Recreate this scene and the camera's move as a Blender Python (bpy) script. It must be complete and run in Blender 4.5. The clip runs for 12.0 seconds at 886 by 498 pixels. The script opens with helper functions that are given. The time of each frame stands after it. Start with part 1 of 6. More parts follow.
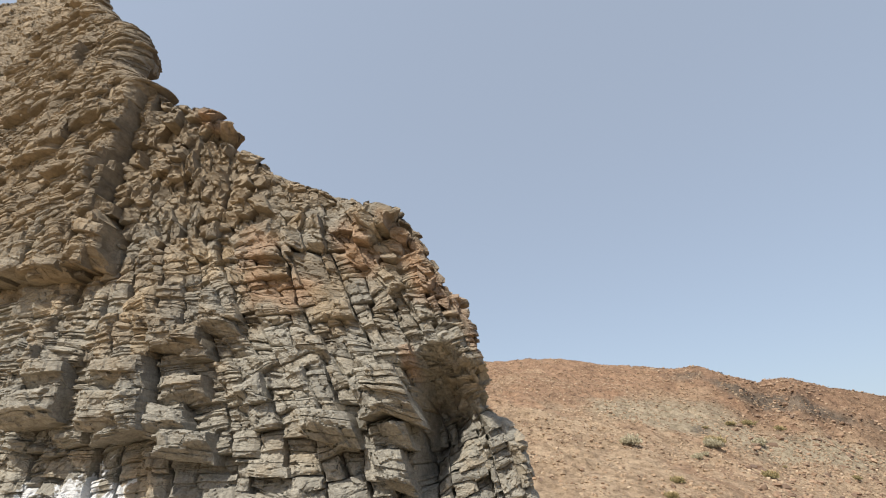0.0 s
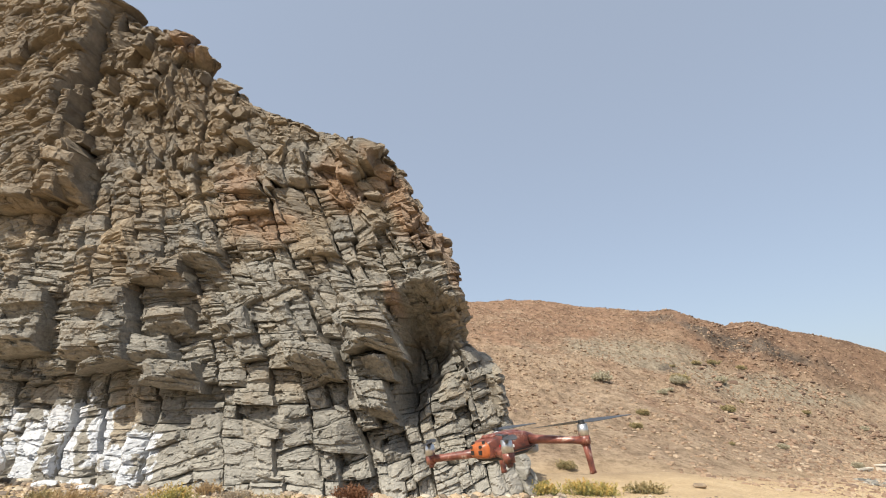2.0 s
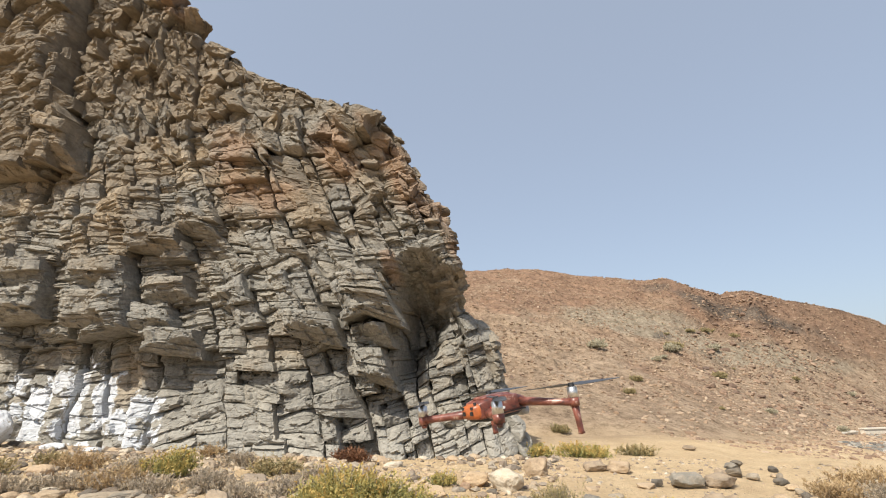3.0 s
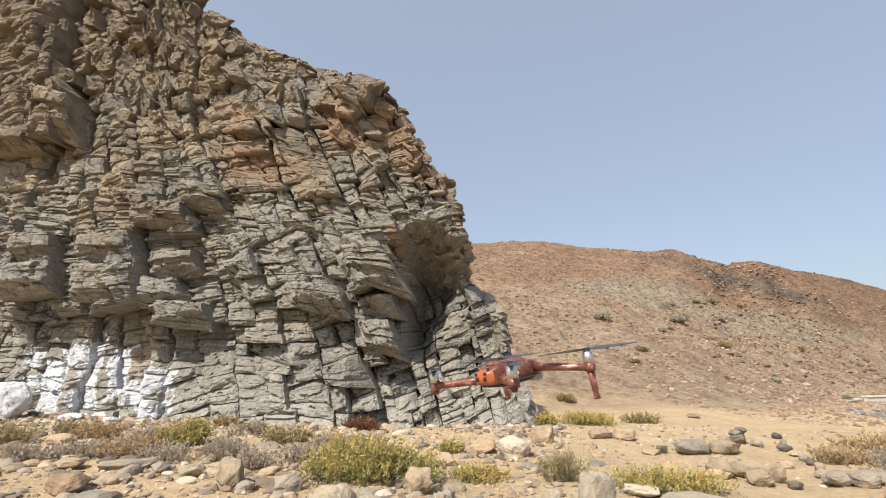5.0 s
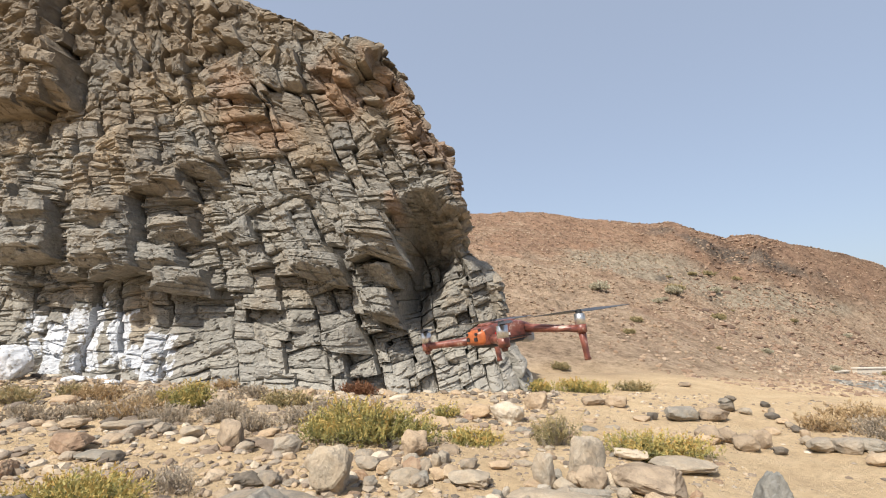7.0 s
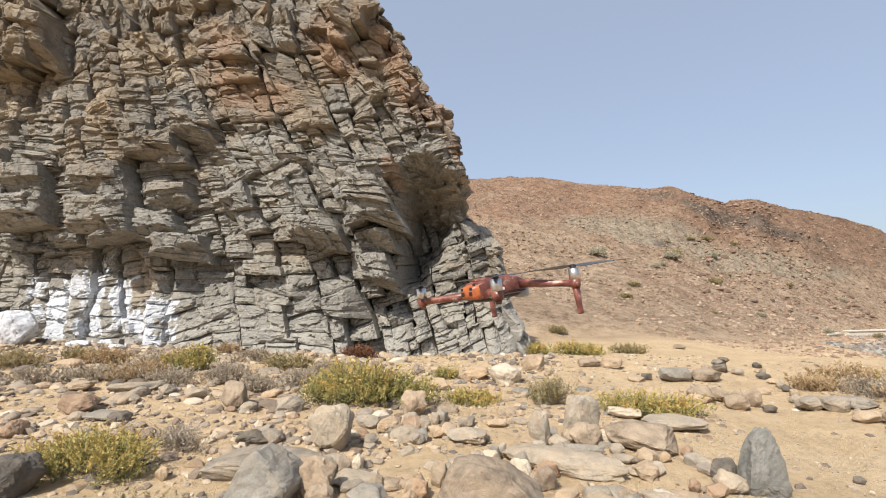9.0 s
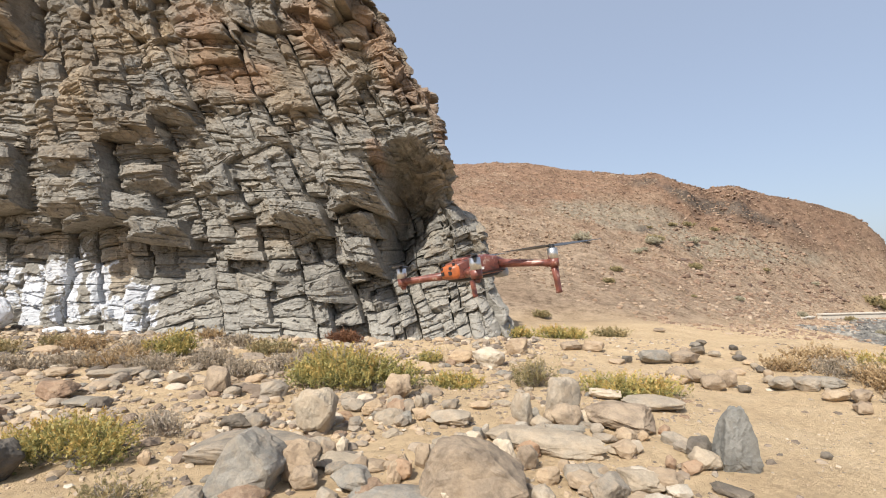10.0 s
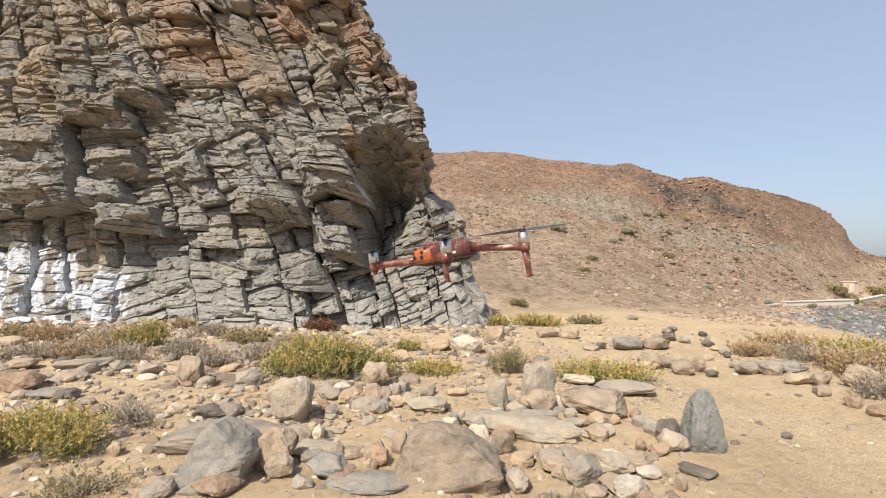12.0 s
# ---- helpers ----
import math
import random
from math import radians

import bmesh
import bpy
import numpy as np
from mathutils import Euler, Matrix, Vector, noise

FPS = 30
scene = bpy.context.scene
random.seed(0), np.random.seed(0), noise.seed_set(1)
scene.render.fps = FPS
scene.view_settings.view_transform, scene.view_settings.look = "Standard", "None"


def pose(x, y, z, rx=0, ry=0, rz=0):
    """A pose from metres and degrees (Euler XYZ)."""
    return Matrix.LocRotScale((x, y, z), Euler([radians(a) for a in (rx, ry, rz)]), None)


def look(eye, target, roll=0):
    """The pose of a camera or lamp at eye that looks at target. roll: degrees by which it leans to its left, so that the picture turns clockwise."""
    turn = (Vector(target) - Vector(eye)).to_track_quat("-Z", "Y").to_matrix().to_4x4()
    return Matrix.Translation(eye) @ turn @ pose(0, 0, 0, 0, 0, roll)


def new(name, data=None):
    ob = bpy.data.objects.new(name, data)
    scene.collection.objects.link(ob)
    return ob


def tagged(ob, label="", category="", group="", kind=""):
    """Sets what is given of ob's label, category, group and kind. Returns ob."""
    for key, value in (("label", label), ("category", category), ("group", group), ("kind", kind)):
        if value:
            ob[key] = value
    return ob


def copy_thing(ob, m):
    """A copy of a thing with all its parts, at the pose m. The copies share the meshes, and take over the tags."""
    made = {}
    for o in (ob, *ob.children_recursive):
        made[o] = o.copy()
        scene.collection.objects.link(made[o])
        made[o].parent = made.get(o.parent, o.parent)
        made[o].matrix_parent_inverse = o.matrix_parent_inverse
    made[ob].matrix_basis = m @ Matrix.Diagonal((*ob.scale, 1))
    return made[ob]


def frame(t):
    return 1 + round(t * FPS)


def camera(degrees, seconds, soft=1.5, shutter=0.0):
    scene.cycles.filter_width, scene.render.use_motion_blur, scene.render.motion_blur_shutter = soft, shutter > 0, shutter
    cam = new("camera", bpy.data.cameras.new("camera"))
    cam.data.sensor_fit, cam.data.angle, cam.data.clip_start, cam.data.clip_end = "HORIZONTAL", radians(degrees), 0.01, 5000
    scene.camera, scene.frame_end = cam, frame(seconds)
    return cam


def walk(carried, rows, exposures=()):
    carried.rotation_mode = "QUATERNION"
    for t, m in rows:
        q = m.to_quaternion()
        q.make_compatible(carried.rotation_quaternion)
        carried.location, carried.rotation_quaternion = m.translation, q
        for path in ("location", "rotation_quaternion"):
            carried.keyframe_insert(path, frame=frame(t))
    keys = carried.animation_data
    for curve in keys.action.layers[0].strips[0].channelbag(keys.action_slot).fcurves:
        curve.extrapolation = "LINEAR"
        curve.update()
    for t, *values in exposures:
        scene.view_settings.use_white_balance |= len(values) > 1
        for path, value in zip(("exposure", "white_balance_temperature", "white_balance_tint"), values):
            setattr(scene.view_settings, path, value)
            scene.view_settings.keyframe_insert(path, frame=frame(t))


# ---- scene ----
cam = camera(86.6, 12.0, soft=1.1)
PATH = [
    (0, (0.481, 0.113, 1.618), (0.184, 1.868, 2.53), -0.2),
    (0.5, (0.485, 0.127, 1.603), (0.205, 1.911, 2.463), 0.1),
    (1, (0.484, 0.152, 1.584), (0.214, 1.963, 2.389), 0.3),
    (1.5, (0.49, 0.139, 1.561), (0.229, 1.976, 2.308), 0.4),
    (2, (0.485, 0.147, 1.555), (0.239, 2.009, 2.241), 0.3),
    (2.5, (0.486, 0.163, 1.556), (0.241, 2.05, 2.17), 0.2),
    (3, (0.497, 0.155, 1.548), (0.254, 2.059, 2.11), 0.3),
    (5, (0.479, 0.196, 1.536), (0.209, 2.126, 1.987), 0.0),
    (5.5, (0.488, 0.208, 1.534), (0.22, 2.146, 1.948), -0.0),
    (6, (0.484, 0.209, 1.524), (0.214, 2.153, 1.907), 0.3),
    (6.5, (0.488, 0.216, 1.52), (0.215, 2.165, 1.878), 0.6),
    (7, (0.49, 0.218, 1.517), (0.223, 2.173, 1.843), 0.6),
    (9, (0.499, 0.224, 1.494), (0.235, 2.198, 1.677), 0.4),
    (9.5, (0.502, 0.226, 1.488), (0.262, 2.206, 1.63), 0.3),
    (10, (0.511, 0.226, 1.481), (0.309, 2.212, 1.603), 0.3),
    (10.5, (0.513, 0.226, 1.48), (0.348, 2.216, 1.589), 0.5),
    (11, (0.519, 0.228, 1.477), (0.38, 2.22, 1.583), 0.6),
    (11.5, (0.524, 0.228, 1.474), (0.4, 2.221, 1.571), 0.5),
    (12, (0.527, 0.229, 1.47), (0.415, 2.225, 1.546), 0.3),
]
walk(cam, [(t, look(eye, target, roll)) for t, eye, target, roll in PATH], [(0, 0.95, 6720, 7), (3, 0.95, 6680, 8), (6, 0.95, 6560, 9), (9, 0.95, 6480, 10), (12, 0.95, 6480, 10)])

# ---- daylight ----
SUN_FROM = Vector((-0.34, -0.65, 0.84)).normalized()
world = bpy.data.worlds.new("world")
scene.world = world
world.use_nodes = True
wn = world.node_tree.nodes
sky = wn.new("ShaderNodeTexSky")
sky.sky_type = 'NISHITA'
sky.sun_disc = False
sky.sun_elevation = math.asin(SUN_FROM.z)
sky.sun_rotation = math.atan2(SUN_FROM.x, SUN_FROM.y)
sky.air_density, sky.dust_density, sky.ozone_density, sky.altitude = 1.0, 2.5, 1.0, 10
# dust in the air pales the blue evenly all round
haze = wn.new("ShaderNodeMix")
haze.data_type = 'RGBA'
haze.inputs[0].default_value = 0.55
haze.inputs[7].default_value = (2.96, 3.33, 4.06, 1)
world.node_tree.links.new(sky.outputs[0], haze.inputs[6])
world.node_tree.links.new(haze.outputs[2], wn["Background"].inputs[0])
wn["Background"].inputs[1].default_value = 0.094
sun_data = bpy.data.lights.new("sun", 'SUN')
sun_data.energy, sun_data.angle, sun_data.color = 3.1, radians(0.6), (1.0, 0.95, 0.87)
sun = new("sun", sun_data)
sun.rotation_euler = SUN_FROM.to_track_quat("Z", "Y").to_euler()


# ---- noise on arrays ----
def hashed(*ints):
    """Repeatable numbers in 0..1 from whole numbers."""
    h = np.zeros(np.broadcast(*ints).shape, np.uint32) + np.uint32(374761393)
    for n, k in enumerate(ints):
        h = h ^ (np.asarray(k).astype(np.int64).astype(np.uint32) * np.uint32([2654435761, 2246822519, 3266489917, 668265263][n]))
        h = (h ^ (h >> np.uint32(15))) * np.uint32(2246822519)
        h = (h ^ (h >> np.uint32(13))) * np.uint32(3266489917)
    return (h ^ (h >> np.uint32(16))).astype(np.float64) / 4294967295.0


def vnoise(x, y, seed=0):
    """Smooth noise in -1..1 over two coordinates."""
    xi, yi = np.floor(x), np.floor(y)
    fx, fy = x - xi, y - yi
    fx, fy = fx * fx * (3 - 2 * fx), fy * fy * (3 - 2 * fy)
    a, b = hashed(xi, yi, seed), hashed(xi + 1, yi, seed)
    c, d = hashed(xi, yi + 1, seed), hashed(xi + 1, yi + 1, seed)
    return 2 * ((a * (1 - fx) + b * fx) * (1 - fy) + (c * (1 - fx) + d * fx) * fy) - 1


def fbm(x, y, seed=0, octaves=4, gain=0.5):
    out, amp, total = 0.0, 1.0, 0.0
    for o in range(octaves):
        out = out + amp * vnoise(x * 2 ** o + 17.3 * o, y * 2 ** o - 9.1 * o, seed + o)
        total += amp
        amp *= gain
    return out / total


def cells(u, v, seed=0):
    """Cells round scattered seeds: a number for each cell, the way from its seed, and the distance to its rim."""
    ui, vi = np.floor(u), np.floor(v)
    best = np.full(u.shape, 9.0)
    second = np.full(u.shape, 9.0)
    ident, du, dv = np.zeros(u.shape), np.zeros(u.shape), np.zeros(u.shape)
    for i in (-1, 0, 1):
        for j in (-1, 0, 1):
            a, b = ui + i, vi + j
            ou = a + 0.1 + 0.8 * hashed(a, b, seed) - u
            ov = b + 0.1 + 0.8 * hashed(a, b, seed + 1) - v
            d = np.maximum(np.abs(ou), np.abs(ov)) * 0.6 + 0.4 * np.hypot(ou, ov)
            near = d < best
            second = np.where(near, best, np.minimum(second, d))
            ident = np.where(near, hashed(a, b, seed + 2), ident)
            du, dv = np.where(near, -ou, du), np.where(near, -ov, dv)
            best = np.where(near, d, best)
    return ident, du, dv, second - best


def smooth(a, b, x):
    t = np.clip((x - a) / (b - a), 0, 1)
    return t * t * (3 - 2 * t)


# ---- materials ----
def nodes_of(name):
    m = bpy.data.materials.new(name)
    m.use_nodes = True
    nt = m.node_tree
    return m, nt, nt.nodes["Principled BSDF"]


def ramp(nt, fac, stops):
    r = nt.nodes.new("ShaderNodeValToRGB")
    while len(r.color_ramp.elements) < len(stops):
        r.color_ramp.elements.new(0.5)
    for e, (at, c) in zip(r.color_ramp.elements, stops):
        e.position, e.color = at, (*c, 1) if len(c) == 3 else c
    nt.links.new(fac, r.inputs[0])
    return r.outputs[0]


def noise_node(nt, coord, scale, detail=6, rough=0.6, distortion=0.0):
    n = nt.nodes.new("ShaderNodeTexNoise")
    n.inputs["Scale"].default_value, n.inputs["Detail"].default_value = scale, detail
    n.inputs["Roughness"].default_value, n.inputs["Distortion"].default_value = rough, distortion
    nt.links.new(coord, n.inputs["Vector"])
    return n.outputs["Fac"]


def mixed(nt, fac, a, b, how='MIX'):
    m = nt.nodes.new("ShaderNodeMix")
    m.data_type, m.blend_type = 'RGBA', how
    for sock, val in ((m.inputs[0], fac), (m.inputs[6], a), (m.inputs[7], b)):
        if isinstance(val, bpy.types.NodeSocket):
            nt.links.new(val, sock)
        else:
            sock.default_value = val if isinstance(val, float) else (*val, 1)
    return m.outputs[2]


def maths(nt, op, a, b=0.0, clamp=False):
    m = nt.nodes.new("ShaderNodeMath")
    m.operation, m.use_clamp = op, clamp
    for sock, val in ((m.inputs[0], a), (m.inputs[1], b)):
        if isinstance(val, bpy.types.NodeSocket):
            nt.links.new(val, sock)
        else:
            sock.default_value = val
    return m.outputs[0]


def world_place(nt):
    g = nt.nodes.new("ShaderNodeNewGeometry")
    return g.outputs["Position"]


def stretched(nt, coord, sx, sy, sz):
    m = nt.nodes.new("ShaderNodeMapping")
    m.inputs["Scale"].default_value = (sx, sy, sz)
    nt.links.new(coord, m.inputs["Vector"])
    return m.outputs[0]


def bumped(nt, bsdf, height, strength, distance):
    b = nt.nodes.new("ShaderNodeBump")
    b.inputs["Strength"].default_value, b.inputs["Distance"].default_value = strength, distance
    nt.links.new(height, b.inputs["Height"])
    nt.links.new(b.outputs[0], bsdf.inputs["Normal"])


def attribute_of(nt, name):
    a = nt.nodes.new("ShaderNodeAttribute")
    a.attribute_name = name
    return a.outputs["Fac"]


def cracks(nt, coord, scale):
    """Fine cracks between angular pieces: low along the lines, level elsewhere."""
    v = nt.nodes.new("ShaderNodeTexVoronoi")
    v.feature = 'DISTANCE_TO_EDGE'
    v.inputs["Scale"].default_value = scale
    nt.links.new(coord, v.inputs["Vector"])
    return ramp(nt, v.outputs["Distance"], [(0.0, (0, 0, 0)), (0.055, (1, 1, 1))])


def rock_material(name):
    """Weathered grey basalt, ochre higher up, with rust and ochre stains, worn whitewash at the foot; each block has a slight tint of its own."""
    m, nt, bsdf = nodes_of(name)
    p = world_place(nt)
    big = noise_node(nt, p, 0.38, 5, 0.62, 0.4)
    mid = noise_node(nt, p, 1.9, 6, 0.65)
    fine = noise_node(nt, p, 14, 8, 0.7)
    lam = noise_node(nt, stretched(nt, p, 2.2, 2.2, 16), 1.6, 6, 0.65, 0.6)
    tint = attribute_of(nt, "block")
    grey = ramp(nt, fine, [(0.25, (0.143, 0.133, 0.115)), (0.5, (0.255, 0.238, 0.205)), (0.78, (0.362, 0.34, 0.296))])
    warm = ramp(nt, mid, [(0.3, (0.135, 0.105, 0.073)), (0.55, (0.235, 0.186, 0.13)), (0.75, (0.34, 0.272, 0.193))])
    rust = ramp(nt, fine, [(0.3, (0.20, 0.125, 0.08)), (0.7, (0.37, 0.235, 0.15))])
    ochre = ramp(nt, fine, [(0.3, (0.25, 0.198, 0.138)), (0.7, (0.43, 0.35, 0.25))])
    sep = nt.nodes.new("ShaderNodeSeparateXYZ")
    nt.links.new(p, sep.inputs[0])
    up = maths(nt, 'MULTIPLY', maths(nt, 'SUBTRACT', sep.outputs[2], 4.2), 0.11)
    amount = maths(nt, 'ADD', maths(nt, 'MULTIPLY', big, 2.6), maths(nt, 'SUBTRACT', up, 0.95))
    amount = maths(nt, 'ADD', amount, maths(nt, 'MULTIPLY', maths(nt, 'SUBTRACT', tint, 0.5), 0.6))
    col = mixed(nt, ramp(nt, amount, [(0.2, (0, 0, 0)), (0.85, (0.85, 0.85, 0.85))]), grey, warm)
    col = mixed(nt, ramp(nt, attribute_of(nt, "ochre"), [(0.3, (0, 0, 0)), (0.95, (0.75, 0.75, 0.75))]), col, ochre)
    col = mixed(nt, ramp(nt, attribute_of(nt, "rust"), [(0.25, (0, 0, 0)), (1.0, (0.62, 0.62, 0.62))]), col, rust)
    col = mixed(nt, 1.0, col, ramp(nt, tint, [(0.1, (0.74, 0.75, 0.77)), (0.5, (1, 1, 1)), (0.9, (1.2, 1.17, 1.12))]), 'MULTIPLY')
    blot = noise_node(nt, p, 4.5, 5, 0.6)
    col = mixed(nt, 1.0, col, ramp(nt, blot, [(0.3, (0.8, 0.8, 0.8)), (0.65, (1.1, 1.1, 1.1))]), 'MULTIPLY')
    col = mixed(nt, 0.5, col, ramp(nt, lam, [(0.33, (0.6, 0.6, 0.6)), (0.5, (1, 1, 1))]), 'MULTIPLY')
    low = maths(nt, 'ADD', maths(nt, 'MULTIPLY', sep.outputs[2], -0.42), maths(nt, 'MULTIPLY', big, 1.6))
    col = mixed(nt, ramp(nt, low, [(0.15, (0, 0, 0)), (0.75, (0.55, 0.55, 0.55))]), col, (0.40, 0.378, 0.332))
    worn = maths(nt, 'ADD', maths(nt, 'MULTIPLY', attribute_of(nt, "wash"), 4.0), maths(nt, 'MULTIPLY', maths(nt, 'SUBTRACT', noise_node(nt, p, 4, 8, 0.65, 0.3), 0.5), 4.0))
    white = ramp(nt, fine, [(0.3, (0.47, 0.48, 0.50)), (0.7, (0.61, 0.625, 0.65))])
    col = mixed(nt, ramp(nt, worn, [(0.0, (0, 0, 0)), (0.10, (1, 1, 1))]), col, white)
    nt.links.new(col, bsdf.inputs["Base Color"])
    bsdf.inputs["Roughness"].default_value = 0.9
    bsdf.inputs["Specular IOR Level"].default_value = 0.25
    bent = nt.nodes.new("ShaderNodeVectorMath")
    shake = nt.nodes.new("ShaderNodeTexNoise")
    shake.inputs["Scale"].default_value = 3.0
    nt.links.new(p, shake.inputs["Vector"])
    bent.operation = 'MULTIPLY_ADD'
    nt.links.new(shake.outputs["Color"], bent.inputs[0])
    bent.inputs[1].default_value = (0.5, 0.5, 0.35)
    nt.links.new(p, bent.inputs[2])
    split = cracks(nt, stretched(nt, bent.outputs[0], 1.4, 1.4, 4.0), 1.0)
    h = maths(nt, 'ADD', maths(nt, 'ADD', maths(nt, 'MULTIPLY', fine, 0.5), lam), maths(nt, 'MULTIPLY', split, 0.4))
    bumped(nt, bsdf, h, 0.85, 0.04)
    return m


def paint_material():
    m, nt, bsdf = nodes_of("old white paint")
    p = world_place(nt)
    worn = noise_node(nt, p, 7, 8, 0.7, 0.3)
    fine = noise_node(nt, p, 30, 5, 0.6)
    col = ramp(nt, worn, [(0.38, (0.26, 0.24, 0.21)), (0.47, (0.54, 0.55, 0.57)), (0.8, (0.66, 0.68, 0.71))])
    nt.links.new(col, bsdf.inputs["Base Color"])
    bsdf.inputs["Roughness"].default_value = 0.75
    bumped(nt, bsdf, fine, 0.5, 0.01)
    return m


def stone_material(name, dark, light, spot=(0.5, 0.42, 0.32), spots=0.25, scale=5.0, dusty=0.55):
    m, nt, bsdf = nodes_of(name)
    tc = nt.nodes.new("ShaderNodeTexCoord")
    o = nt.nodes.new("ShaderNodeObjectInfo")
    p = tc.outputs["Object"]
    add = nt.nodes.new("ShaderNodeVectorMath")
    nt.links.new(p, add.inputs[0])
    comb = nt.nodes.new("ShaderNodeCombineXYZ")
    nt.links.new(maths(nt, 'MULTIPLY', o.outputs["Random"], 37.0), comb.inputs[0])
    nt.links.new(comb.outputs[0], add.inputs[1])
    p = add.outputs[0]
    mid = noise_node(nt, p, scale, 6, 0.62, 0.5)
    fine = noise_node(nt, p, scale * 9, 8, 0.7)
    col = ramp(nt, mid, [(0.28, dark), (0.72, light)])
    grain = ramp(nt, fine, [(0.25, (0.72, 0.72, 0.72)), (0.6, (1.05, 1.05, 1.05))])
    col = mixed(nt, 1.0, col, grain, 'MULTIPLY')
    lich = noise_node(nt, p, scale * 2.2, 5, 0.7)
    col = mixed(nt, ramp(nt, lich, [(0.62 - 0.1 * spots, (0, 0, 0)), (0.72, (spots * 2, spots * 2, spots * 2))]), col, spot)
    vary = ramp(nt, o.outputs["Random"], [(0.0, (0.75, 0.76, 0.78)), (0.5, (1, 1, 1)), (1.0, (1.18, 1.13, 1.05))])
    col = mixed(nt, 1.0, col, vary, 'MULTIPLY')
    dust = noise_node(nt, p, scale * 1.3, 6, 0.7)
    col = mixed(nt, ramp(nt, dust, [(0.42, (0, 0, 0)), (0.68, (dusty, dusty, dusty))]), col, (0.44, 0.335, 0.225))
    nt.links.new(col, bsdf.inputs["Base Color"])
    bsdf.inputs["Roughness"].default_value = 0.88
    bsdf.inputs["Specular IOR Level"].default_value = 0.3
    bumped(nt, bsdf, maths(nt, 'ADD', fine, mid), 0.6, 0.02)
    return m


def gravel_material(name, stops, attribute=False):
    """Loose stones in one mesh: every stone has its own colour."""
    m, nt, bsdf = nodes_of(name)
    g = nt.nodes.new("ShaderNodeNewGeometry")
    p = g.outputs["Position"]
    col = ramp(nt, g.outputs["Random Per Island"], stops)
    fine = noise_node(nt, p, 40, 6, 0.7)
    grain = ramp(nt, fine, [(0.25, (0.7, 0.7, 0.7)), (0.65, (1.1, 1.1, 1.1))])
    col = mixed(nt, 1.0, col, grain, 'MULTIPLY')
    nt.links.new(col, bsdf.inputs["Base Color"])
    bsdf.inputs["Roughness"].default_value = 0.9
    bumped(nt, bsdf, fine, 0.5, 0.01)
    return m


